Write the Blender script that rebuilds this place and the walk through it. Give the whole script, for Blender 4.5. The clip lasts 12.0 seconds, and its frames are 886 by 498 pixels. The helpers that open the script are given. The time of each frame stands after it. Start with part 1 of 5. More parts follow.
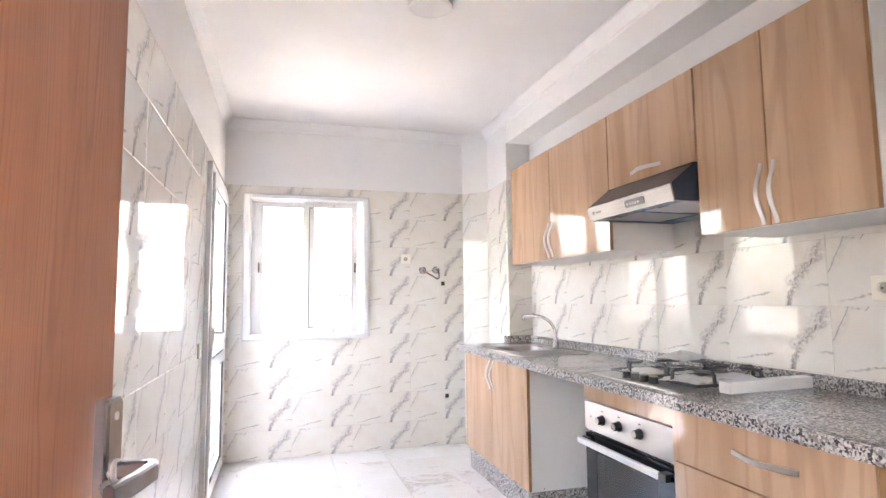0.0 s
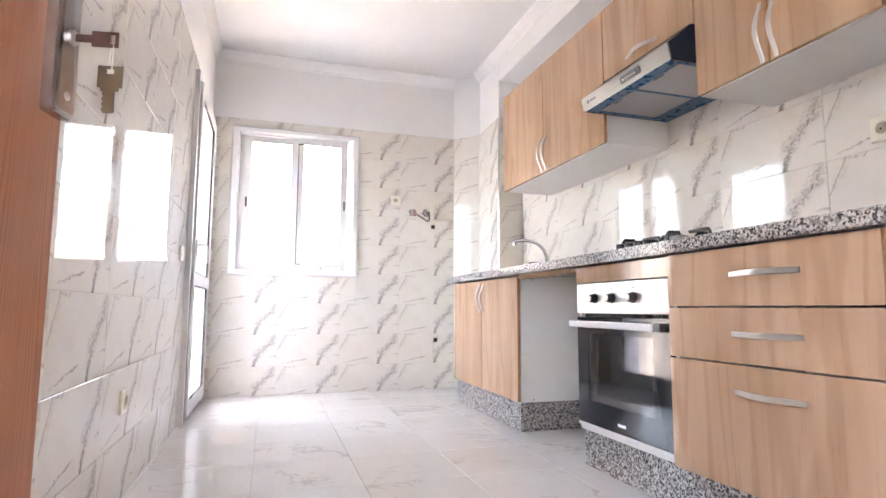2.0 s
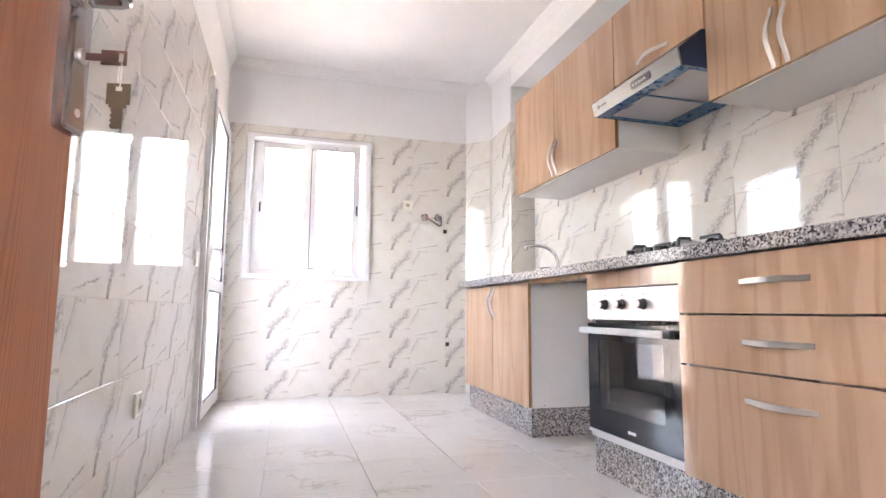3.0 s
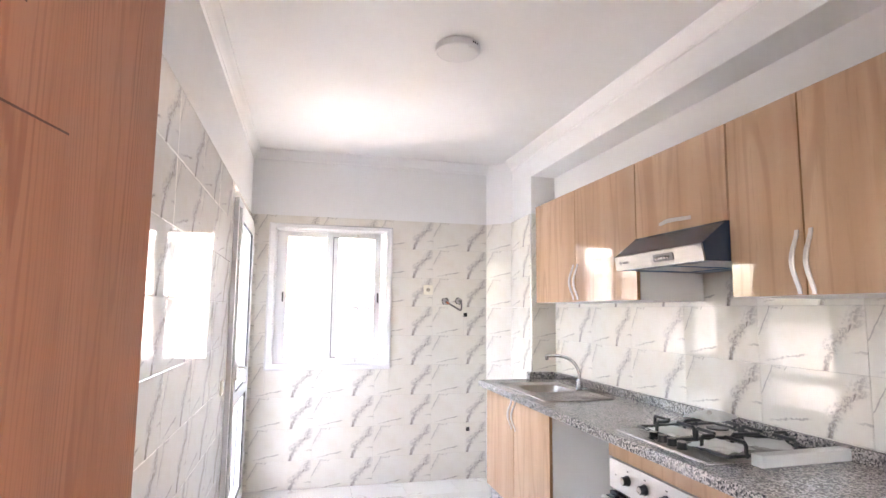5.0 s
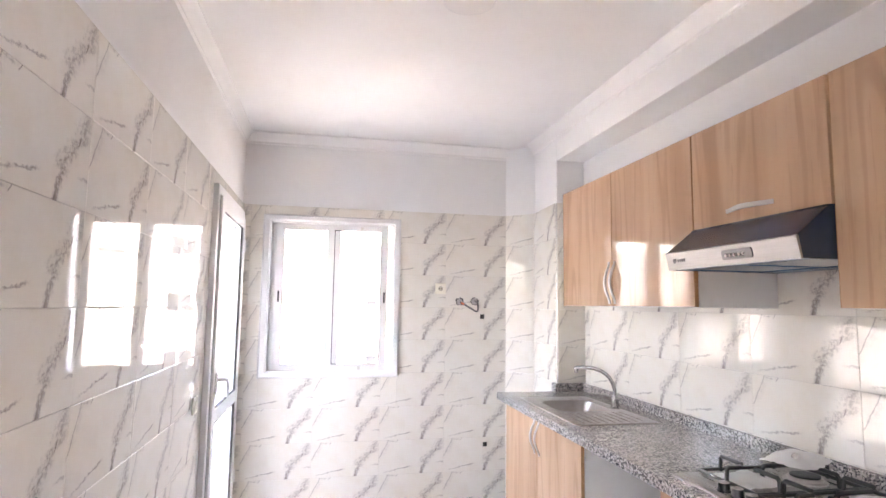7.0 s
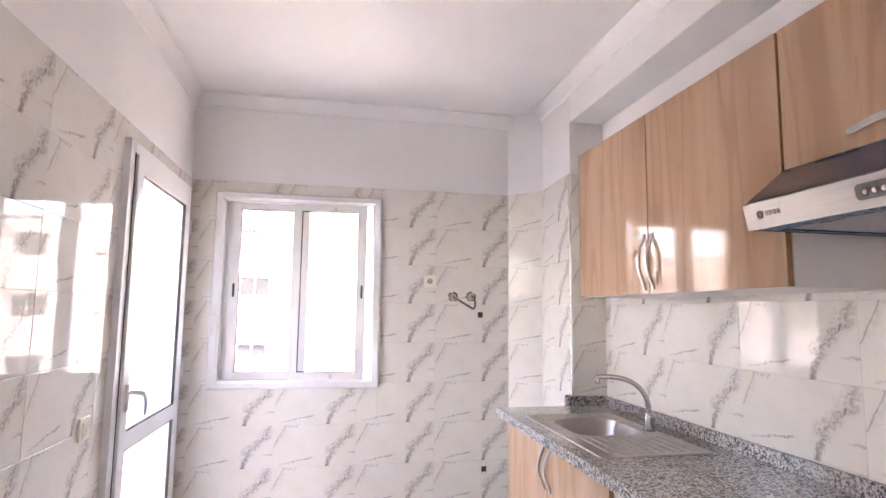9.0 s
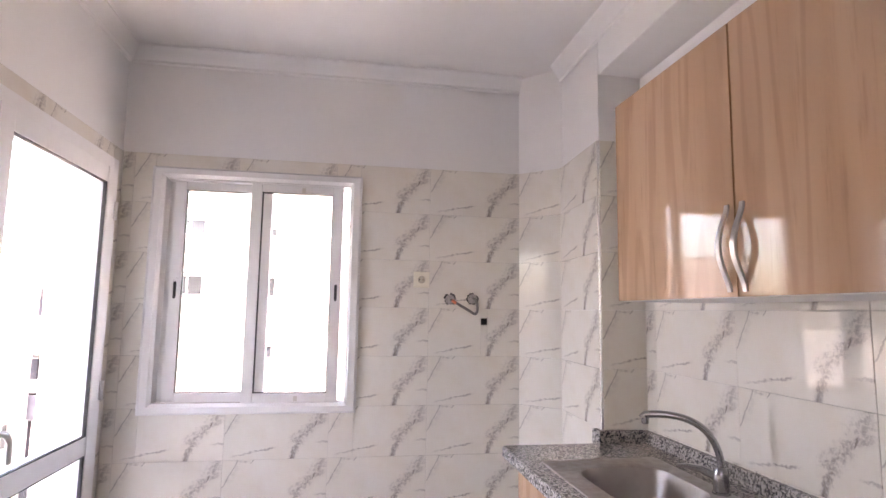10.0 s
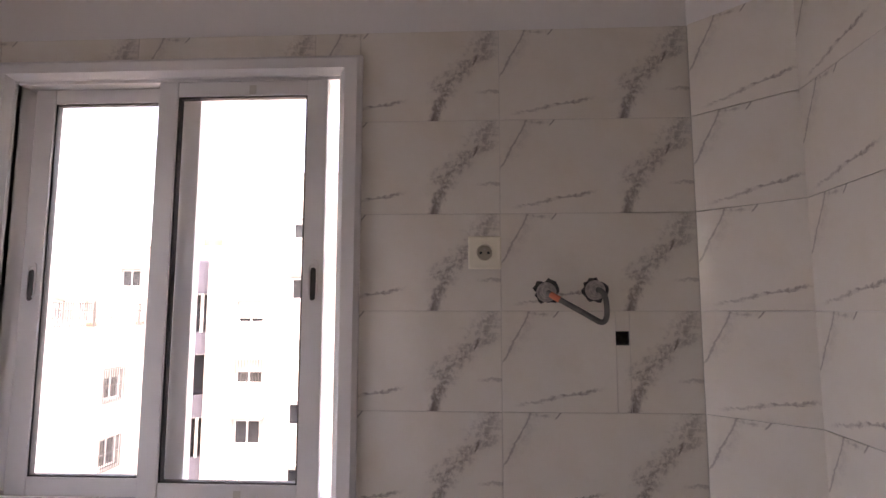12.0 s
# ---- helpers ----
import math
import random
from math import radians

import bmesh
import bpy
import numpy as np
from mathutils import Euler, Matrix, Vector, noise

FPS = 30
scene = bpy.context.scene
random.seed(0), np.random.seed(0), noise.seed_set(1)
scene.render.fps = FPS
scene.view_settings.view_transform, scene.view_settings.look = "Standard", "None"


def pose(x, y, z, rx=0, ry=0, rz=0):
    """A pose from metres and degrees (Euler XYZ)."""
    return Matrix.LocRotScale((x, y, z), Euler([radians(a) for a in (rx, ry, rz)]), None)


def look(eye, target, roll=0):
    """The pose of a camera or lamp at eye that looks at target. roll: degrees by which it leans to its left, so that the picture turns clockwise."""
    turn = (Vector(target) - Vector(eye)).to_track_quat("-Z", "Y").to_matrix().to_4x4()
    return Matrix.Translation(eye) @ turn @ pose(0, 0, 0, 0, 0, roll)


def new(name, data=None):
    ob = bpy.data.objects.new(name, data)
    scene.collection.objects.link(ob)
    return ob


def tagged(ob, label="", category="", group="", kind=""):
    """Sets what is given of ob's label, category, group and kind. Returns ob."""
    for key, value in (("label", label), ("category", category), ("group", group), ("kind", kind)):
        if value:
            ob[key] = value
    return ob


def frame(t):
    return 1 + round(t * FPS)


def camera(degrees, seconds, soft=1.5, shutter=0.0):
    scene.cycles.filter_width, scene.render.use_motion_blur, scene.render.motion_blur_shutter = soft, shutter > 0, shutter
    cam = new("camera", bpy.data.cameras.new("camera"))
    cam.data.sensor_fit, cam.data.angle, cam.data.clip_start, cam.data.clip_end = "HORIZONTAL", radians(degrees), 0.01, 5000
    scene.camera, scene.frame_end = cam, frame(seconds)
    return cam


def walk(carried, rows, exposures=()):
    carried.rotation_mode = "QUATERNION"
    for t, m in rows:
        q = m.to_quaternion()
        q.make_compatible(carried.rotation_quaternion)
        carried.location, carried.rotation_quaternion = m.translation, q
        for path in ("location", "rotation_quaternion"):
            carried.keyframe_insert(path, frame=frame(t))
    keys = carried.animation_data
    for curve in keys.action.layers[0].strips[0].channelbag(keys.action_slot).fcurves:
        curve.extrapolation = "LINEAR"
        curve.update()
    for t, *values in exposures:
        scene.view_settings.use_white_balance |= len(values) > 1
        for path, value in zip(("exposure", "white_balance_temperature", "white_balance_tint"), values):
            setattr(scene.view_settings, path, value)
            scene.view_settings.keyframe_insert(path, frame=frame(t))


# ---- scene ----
import functools

cam = camera(76.9, 12.0)
PATH = [
    (0, (0.548, -0.385, 1.227), (1.100, 1.532, 1.408), -0.6),
    (0.5, (0.547, -0.34, 1.099), (1.151, 1.561, 1.277), -0.4),
    (1, (0.553, -0.294, 0.889), (1.166, 1.599, 1.074), -0.1),
    (1.5, (0.562, -0.28, 0.732), (1.166, 1.613, 0.93), 0.1),
    (2, (0.572, -0.277, 0.665), (1.157, 1.619, 0.878), 0.3),
    (2.5, (0.588, -0.288, 0.635), (1.147, 1.615, 0.855), 0.4),
    (3, (0.586, -0.291, 0.674), (1.123, 1.619, 0.899), 0.5),
    (3.5, (0.581, -0.296, 0.785), (1.097, 1.621, 1.011), 0.6),
    (3.7, (0.569, -0.294, 0.886), (1.079, 1.624, 1.116), 1.0),
    (5.3, (0.547, -0.388, 1.421), (1.005, 1.546, 1.64), 0.7),
    (5.5, (0.552, -0.38, 1.418), (1.0, 1.557, 1.636), 0.9),
    (6, (0.559, -0.31, 1.433), (0.985, 1.633, 1.648), 0.9),
    (6.5, (0.602, -0.152, 1.463), (1.014, 1.794, 1.669), 1.1),
    (7, (0.713, 0.098, 1.452), (1.113, 2.047, 1.652), 0.8),
    (9, (0.973, 0.778, 1.387), (1.344, 2.73, 1.609), 0.7),
    (9.5, (1.123, 1.125, 1.401), (1.476, 3.081, 1.621), 0.7),
    (10, (1.189, 1.448, 1.413), (1.52, 3.407, 1.638), 0.9),
    (10.5, (1.277, 1.781, 1.451), (1.581, 3.745, 1.672), 0.9),
    (11, (1.515, 2.148, 1.438), (1.705, 4.128, 1.654), 0.6),
    (11.5, (1.566, 2.480, 1.422), (1.660, 4.466, 1.631), 0.3),
    (12, (1.523, 2.909, 1.432), (1.427, 4.894, 1.654), 0.05),
]
EXPOSURE = [(0.0, 6.03, 7700, 17), (3.5, 5.97, 7800, 19), (6.0, 6.01, 7650, 16), (7.2, 5.87, 7700, 20), (9.0, 5.58, 7750, 25), (10.0, 5.1, 8050, 26), (10.5, 4.65, 8250, 28), (11.0, 4.27, 8500, 30), (11.5, 4.02, 8600, 30), (12.0, 3.78, 8600, 30)]
walk(cam, [(t, look(eye, target, roll)) for t, eye, target, roll in PATH], EXPOSURE)

# ---- world, sun, exposure ----
world = bpy.data.worlds.new("world")
scene.world = world
world.use_nodes = True
wn = world.node_tree.nodes
sky = wn.new("ShaderNodeTexSky")
sky.sky_type = "NISHITA"
sky.sun_disc = False
sky.sun_elevation = radians(72)
sky.sun_rotation = radians(165)
sky.air_density, sky.dust_density, sky.ozone_density = 1.0, 4.0, 1.0
wn["Background"].inputs["Strength"].default_value = 0.15
world.node_tree.links.new(sky.outputs["Color"], wn["Background"].inputs["Color"])

sun = new("sun", bpy.data.lights.new("sun", "SUN"))
sun.data.energy, sun.data.angle, sun.data.color = 1.8, radians(10), (1.0, 0.97, 0.93)
sun.matrix_basis = look((2.4, -9.3, 30), (0, 0, 0))

# ---- room numbers ----
LW, RW, BW, FW = 0.10, 2.435, 4.30, -0.42      # faces of the left, right, far and door walls
TOP, TILE_TOP = 2.70, 2.163
TW, TH = 0.482, 0.2433                          # wall tile
COL_X, COL_Y = 2.235, 3.655                     # pillar corner
BEAM_Z = 2.462
COUNTER = 0.893


# ---- materials ----
def material(name, colour, rough=0.5, metal=0.0, spec=0.5):
    m = bpy.data.materials.new(name)
    m.use_nodes = True
    b = m.node_tree.nodes["Principled BSDF"]
    b.inputs["Base Color"].default_value = (*colour, 1)
    b.inputs["Roughness"].default_value = rough
    b.inputs["Metallic"].default_value = metal
    b.inputs["Specular IOR Level"].default_value = spec
    return m


class Nodes:
    """Short hand for a material's node tree."""

    def __init__(self, m):
        self.t = m.node_tree
        self.b = self.t.nodes["Principled BSDF"]

    def node(self, kind, **inputs):
        n = self.t.nodes.new(kind)
        for k, v in inputs.items():
            self.put(n.inputs[k.replace("_", " ")], v)
        return n

    def put(self, socket, v):
        if isinstance(v, bpy.types.NodeSocket):
            self.t.links.new(v, socket)
        else:
            socket.default_value = v

    def math(self, op, a, b=0.0, c=0.0):
        n = self.t.nodes.new("ShaderNodeMath")
        n.operation = op
        for i, v in enumerate((a, b, c)):
            self.put(n.inputs[i], v)
        return n.outputs[0]

    def ramp(self, fac, stops):
        n = self.t.nodes.new("ShaderNodeValToRGB")
        self.put(n.inputs["Fac"], fac)
        e = n.color_ramp.elements
        while len(e) < len(stops):
            e.new(0.5)
        for i, (p, c) in enumerate(stops):
            e[i].position = p
            e[i].color = (*c, 1) if len(c) == 3 else c
        return n.outputs["Color"]

    def mix(self, fac, a, b, blend="MIX"):
        n = self.t.nodes.new("ShaderNodeMix")
        n.data_type, n.blend_type = "RGBA", blend
        self.put(n.inputs[0], fac)
        self.put(n.inputs[6], a)
        self.put(n.inputs[7], b)
        return n.outputs[2]

    def coords(self, which="Object", scale=(1, 1, 1), shift=None, turn=(0, 0, 0)):
        tc = self.t.nodes.new("ShaderNodeTexCoord")
        mp = self.t.nodes.new("ShaderNodeMapping")
        mp.inputs["Scale"].default_value = scale
        mp.inputs["Rotation"].default_value = turn
        self.t.links.new(tc.outputs[which], mp.inputs["Vector"])
        if shift is not None:
            self.put(mp.inputs["Location"], shift)
        return mp.outputs["Vector"]

    def noise(self, vec, scale, detail=4.0, rough=0.55, out="Fac", distortion=0.0):
        n = self.t.nodes.new("ShaderNodeTexNoise")
        self.put(n.inputs["Vector"], vec)
        n.inputs["Scale"].default_value = scale
        n.inputs["Detail"].default_value = detail
        n.inputs["Roughness"].default_value = rough
        n.inputs["Distortion"].default_value = distortion
        return n.outputs[out]

    def random(self):
        return self.t.nodes.new("ShaderNodeObjectInfo").outputs["Random"]

    def bump(self, height, strength, distance=0.002):
        n = self.t.nodes.new("ShaderNodeBump")
        n.inputs["Strength"].default_value = strength
        n.inputs["Distance"].default_value = distance
        self.put(n.inputs["Height"], height)
        self.t.links.new(n.outputs["Normal"], self.b.inputs["Normal"])

    def colour(self, c):
        self.put(self.b.inputs["Base Color"], c)

    def rough(self, r):
        self.put(self.b.inputs["Roughness"], r)


def span(n, x, lo, hi, to_lo=0.0, to_hi=1.0, smooth=True):
    """x from lo..hi onto to_lo..to_hi."""
    m = n.t.nodes.new("ShaderNodeMapRange")
    m.interpolation_type = "SMOOTHSTEP" if smooth else "LINEAR"
    for i, v in enumerate((x, lo, hi, to_lo, to_hi)):
        n.put(m.inputs[i], v)
    return m.outputs[0]


def vein(n, off, lo, hi):
    """1 where |off| is small, 0 past hi."""
    return span(n, n.math("ABSOLUTE", off), lo, hi, 1.0, 0.0)


def marble_tile(name, base, warm, dark):
    """Glazed wall tile with one printed pattern of diagonal veins, by the tile's own uv."""
    m = material(name, base, 0.04, 0.0, 0.27)
    n = Nodes(m)
    uv = n.coords("UV")
    sep = n.node("ShaderNodeSeparateXYZ", Vector=uv)
    u, v = sep.outputs[0], sep.outputs[1]
    wide = n.coords("UV", (2.0, 1.0, 1.0))
    centred = lambda scale, detail: n.math("SUBTRACT", n.noise(wide, scale, detail, 0.7), 0.5)
    bend = n.math("ADD", n.math("MULTIPLY", centred(4.0, 5.0), 0.09), n.math("MULTIPLY", centred(16.0, 4.0), 0.045))
    grit = span(n, n.noise(wide, 17.0, 5.0, 0.68), 0.36, 0.57, 0.25, 1.0)
    blot = span(n, n.noise(wide, 9.0, 4.0, 0.7), 0.38, 0.58, 0.15, 1.0)
    times = lambda *k: functools.reduce(lambda a, b: n.math("MULTIPLY", a, b), k)
    both = lambda x, a, b, c, d: n.math("MULTIPLY", span(n, x, a, b), span(n, x, c, d, 1.0, 0.0))

    def stroke(x, y, start, slope, inner, outer, sway=1.0):
        """Near the line x = start + slope * y, bent by the noise."""
        off = n.math("ADD", n.math("SUBTRACT", x, n.math("MULTIPLY_ADD", y, slope, start)), n.math("MULTIPLY", bend, sway))
        return vein(n, off, inner, outer)

    # the smoky stroke: steep at its foot, leaning in the middle, steep again to the upper corner
    lean = n.math("SUBTRACT", u, n.math("MULTIPLY", span(n, v, 0.40, 0.72), 0.10))
    body = times(stroke(lean, v, 0.645, 0.21, 0.002, 0.046), grit, span(n, v, 0.25, 0.6, 0.9, 0.62))
    smoke = times(stroke(lean, v, 0.63, 0.22, 0.0, 0.125, 1.6), blot, grit, both(v, 0.14, 0.40, 0.80, 1.1), 0.80)
    haze = times(stroke(lean, v, 0.64, 0.21, 0.0, 0.15), both(v, 0.1, 0.4, 0.7, 1.0), 0.16)
    foot = times(stroke(u, v, 0.640, 0.25, 0.004, 0.020, 0.4), span(n, v, 0.02, 0.22, 1.0, 0.0))
    spot = times(stroke(u, v, 0.735, 0.21, 0.002, 0.011, 0.4), both(v, 0.58, 0.63, 0.70, 0.76))
    # the thin vein over the first fifth, and its slash at the upper edge
    thin = times(stroke(u, v, -0.125, 0.27, 0.001, 0.011, 0.5), span(n, v, 0.40, 0.55), 0.62)
    veil = times(stroke(u, v, -0.10, 0.26, 0.0, 0.07), span(n, v, 0.40, 0.75), blot, 0.22)
    slash = times(stroke(u, v, -0.11, 0.40, 0.001, 0.008, 0.2), span(n, v, 0.92, 0.95), 0.7)
    # level streaks
    level = times(stroke(v, u, 0.03, 0.40, 0.002, 0.026, 1.2), both(u, 0.04, 0.14, 0.42, 0.53), grit, span(n, u, 0.1, 0.4, 0.45, 0.85))
    level2 = times(stroke(v, u, 0.29, 0.02, 0.0, 0.022), span(n, u, 0.86, 0.92), grit, 0.55)
    level3 = times(stroke(v, u, 0.97, 0.0, 0.0, 0.03), both(u, 0.12, 0.16, 0.22, 0.28), grit, 0.5)
    total = functools.reduce(lambda a, b: n.math("MAXIMUM", a, b), (body, smoke, haze, foot, spot, thin, veil, slash, level, level2, level3))
    total = n.math("MINIMUM", total, 1.0)
    cloud = n.noise(wide, 1.6, 4.0, 0.6)
    ground = n.mix(span(n, cloud, 0.35, 0.7), base + (1,), warm + (1,))
    shade = n.mix(n.math("MULTIPLY", n.random(), 0.05), ground, (0.55, 0.5, 0.44, 1))
    n.colour(n.mix(n.math("MULTIPLY", total, 0.88), shade, dark + (1,)))
    n.rough(span(n, n.noise(n.coords("Object"), 6.0, 3.0), 0.3, 0.7, 0.02, 0.05))
    n.bump(n.noise(n.coords("Object"), 5.0, 2.0), 0.05, 0.002)
    return m


WALL_TILE = marble_tile("glazed_wall_tile", (0.805, 0.768, 0.70), (0.775, 0.725, 0.64), (0.20, 0.16, 0.145))


def floor_tile_material():
    m = material("floor_tile", (0.75, 0.72, 0.66), 0.1, 0.0, 0.25)
    n = Nodes(m)
    r = n.random()
    off = n.node("ShaderNodeCombineXYZ", X=n.math("MULTIPLY", r, 37.0), Y=n.math("MULTIPLY", r, 91.0))
    p = n.coords("Object", (1, 1, 1), off.outputs[0])
    w = n.noise(p, 2.2, 6.0, 0.62, distortion=1.2)
    ridge = vein(n, n.math("SUBTRACT", w, 0.5), 0.0, 0.022)
    mask = span(n, n.noise(p, 3.0, 2.0), 0.45, 0.65, 0.0, 0.5)
    base = n.mix(span(n, n.noise(p, 1.3, 3.0), 0.3, 0.7), (0.81, 0.79, 0.75, 1), (0.77, 0.735, 0.68, 1))
    n.colour(n.mix(n.math("MULTIPLY", ridge, mask), base, (0.42, 0.35, 0.29, 1)))
    n.rough(span(n, n.noise(p, 5.0, 4.0), 0.3, 0.75, 0.06, 0.16))
    n.bump(n.noise(p, 8.0, 2.0), 0.06, 0.004)
    return m


FLOOR_TILE = floor_tile_material()


def grainy(name, base, other, rough, scale=60.0, strength=0.05, patch=1.5):
    m = material(name, base, rough)
    n = Nodes(m)
    p = n.coords("Object")
    n.colour(n.mix(span(n, n.noise(p, patch, 4.0), 0.3, 0.7), base + (1,), other + (1,)))
    n.rough(span(n, n.noise(p, patch * 4, 3.0), 0.3, 0.7, rough * 0.85, min(1.0, rough * 1.15)))
    if strength:
        n.bump(n.noise(p, scale, 3.0), strength, 0.003)
    return m


PAINT = grainy("white_wall_paint", (0.85, 0.84, 0.825), (0.83, 0.815, 0.795), 0.6, 45.0, 0.12)
CEILING = grainy("white_ceiling_paint", (0.86, 0.845, 0.825), (0.84, 0.82, 0.795), 0.7, 30.0, 0.08)
GROUT = grainy("grey_grout", (0.66, 0.63, 0.58), (0.60, 0.57, 0.52), 0.85, 200.0, 0.1)
PLASTER = grainy("plaster_moulding", (0.86, 0.845, 0.825), (0.84, 0.825, 0.805), 0.5, 80.0, 0.04)
MELAMINE = grainy("white_melamine", (0.78, 0.76, 0.73), (0.75, 0.73, 0.70), 0.35, 300.0, 0.02)
PVC = grainy("white_lacquered_profile", (0.80, 0.79, 0.78), (0.77, 0.755, 0.74), 0.4, 100.0, 0.0, 6.0)
CREAM = grainy("cream_plastic", (0.87, 0.82, 0.69), (0.85, 0.80, 0.67), 0.3, 100.0, 0.01)
FACADE = grainy("white_render", (0.38, 0.368, 0.356), (0.345, 0.334, 0.324), 0.9, 3.0, 0.1, 0.15)
FACADE_GREY = grainy("blue_grey_render", (0.085, 0.085, 0.115), (0.07, 0.07, 0.095), 0.9, 3.0, 0.1, 0.3)
STREET = grainy("pale_concrete_ground", (0.33, 0.32, 0.305), (0.27, 0.262, 0.25), 0.9, 1.0, 0.2, 0.05)
SHUTTER = grainy("grey_shutter", (0.40, 0.395, 0.37), (0.34, 0.335, 0.315), 0.6, 30.0, 0.02)
WHITE_CARD = grainy("white_foam", (0.80, 0.78, 0.75), (0.76, 0.74, 0.71), 0.6, 120.0, 0.08, 8.0)
SILICONE = grainy("dark_gasket", (0.03, 0.03, 0.03), (0.045, 0.04, 0.04), 0.6)
CEMENT = grainy("darkened_cement", (0.09, 0.08, 0.075), (0.03, 0.027, 0.025), 0.95, 150.0, 0.6, 40.0)
HOSE = grainy("grey_hose", (0.17, 0.155, 0.15), (0.12, 0.11, 0.105), 0.5, 200.0, 0.1, 30.0)
PIPE = grainy("dusty_grey_fitting", (0.52, 0.47, 0.45), (0.30, 0.27, 0.26), 0.45, 200.0, 0.2, 90.0)
WELL_SHADE = grainy("shaded_cream_plastic", (0.50, 0.44, 0.34), (0.46, 0.41, 0.32), 0.4)
ORANGE = grainy("orange_plastic", (0.75, 0.20, 0.10), (0.6, 0.16, 0.09), 0.45)
BLACK_STEEL = grainy("black_enamel", (0.018, 0.017, 0.017), (0.03, 0.028, 0.027), 0.38, 200.0, 0.06, 20.0)
BLACK_PLASTIC = grainy("black_plastic", (0.02, 0.02, 0.022), (0.03, 0.03, 0.03), 0.3)
NAVY = material("dark_lacquered_steel", (0.017, 0.030, 0.062), 0.25, 0.0, 0.5)
BLUE_FILM = grainy("blue_protective_film", (0.02, 0.10, 0.22), (0.03, 0.12, 0.25), 0.3, 60.0, 0.1, 10.0)
BRASS = material("nickel_brass_key", (0.10, 0.072, 0.042), 0.42, 0.35)
BROWN_KEY = material("browned_key", (0.06, 0.027, 0.021), 0.45, 0.2)
GROOVE_SHADE = grainy("dark_brown_groove_shade", (0.10, 0.035, 0.02), (0.07, 0.025, 0.015), 0.8)
TERRACOTTA = grainy("terracotta", (0.42, 0.16, 0.10), (0.36, 0.14, 0.09), 0.8)


def steel(name, base, rough, along, strength=0.04):
    """Brushed metal; along: stretch of the brush marks."""
    m = material(name, base, rough, 1.0)
    n = Nodes(m)
    s = n.noise(n.coords("Object", along), 30.0, 4.0)
    n.rough(span(n, s, 0.3, 0.7, rough * 0.75, rough * 1.25))
    if strength:
        n.bump(s, strength, 0.001)
    return m


STEEL = steel("brushed_steel", (0.38, 0.34, 0.315), 0.33, (4, 0.25, 8), 0.0)
PANEL_STEEL = steel("fine_brushed_panel", (0.46, 0.44, 0.425), 0.46, (1, 1, 40), 0.0)
SINK_STEEL = steel("sink_steel", (0.37, 0.33, 0.305), 0.42, (1, 1, 1), 0.0)
HOOD_STEEL = steel("dull_steel", (0.21, 0.20, 0.19), 0.42, (4, 0.25, 8), 0.0)
NICKEL = steel("brushed_nickel", (0.58, 0.54, 0.51), 0.38, (1, 1, 1), 0.0)
CHROME = steel("satin_chrome", (0.42, 0.41, 0.42), 0.22, (1, 1, 1), 0.0)
BEAD = steel("polished_bead", (0.82, 0.81, 0.80), 0.22, (1, 1, 1), 0.0)
FILTER = steel("filter_mesh", (0.45, 0.45, 0.46), 0.45, (20, 20, 20), 0.3)


def oak(name, light, deep, edge, scale, rough, spec=0.2, rings_k=46.0):
    """Printed wood: long upright grain, darker flecks and soft arches."""
    m = material(name, light, rough, 0.0, spec)
    n = Nodes(m)
    r = n.random()
    off = n.node("ShaderNodeCombineXYZ", X=n.math("MULTIPLY", r, 13.0), Y=n.math("MULTIPLY", r, 7.0), Z=n.math("MULTIPLY", r, 5.0))
    p = n.coords("Object", (scale, scale, scale * 0.07), off.outputs[0])
    q = n.coords("Object", (scale * 0.35, scale * 0.35, scale * 0.035), off.outputs[0])
    broad = n.noise(q, 2.6, 3.0, 0.5)
    rings = n.math("SINE", n.math("MULTIPLY", n.noise(q, 1.9, 2.0, 0.45), rings_k))
    fine = n.noise(p, 9.0, 5.0, 0.65)
    c = n.mix(span(n, broad, 0.34, 0.68), light + (1,), deep + (1,))
    c = n.mix(span(n, rings, 0.45, 1.0, 0.0, 0.30), c, edge + (1,))
    c = n.mix(span(n, fine, 0.52, 0.78, 0.0, 0.45), c, edge + (1,))
    n.colour(c)
    n.rough(span(n, broad, 0.3, 0.7, rough * 0.85, rough * 1.2))
    return m


OAK = oak("light_oak_laminate", (0.56, 0.368, 0.242), (0.475, 0.295, 0.184), (0.32, 0.175, 0.10), 7.0, 0.06, 0.36)
OAK_EDGE = oak("oak_edging", (0.42, 0.23, 0.115), (0.36, 0.19, 0.09), (0.28, 0.14, 0.065), 7.0, 0.3)


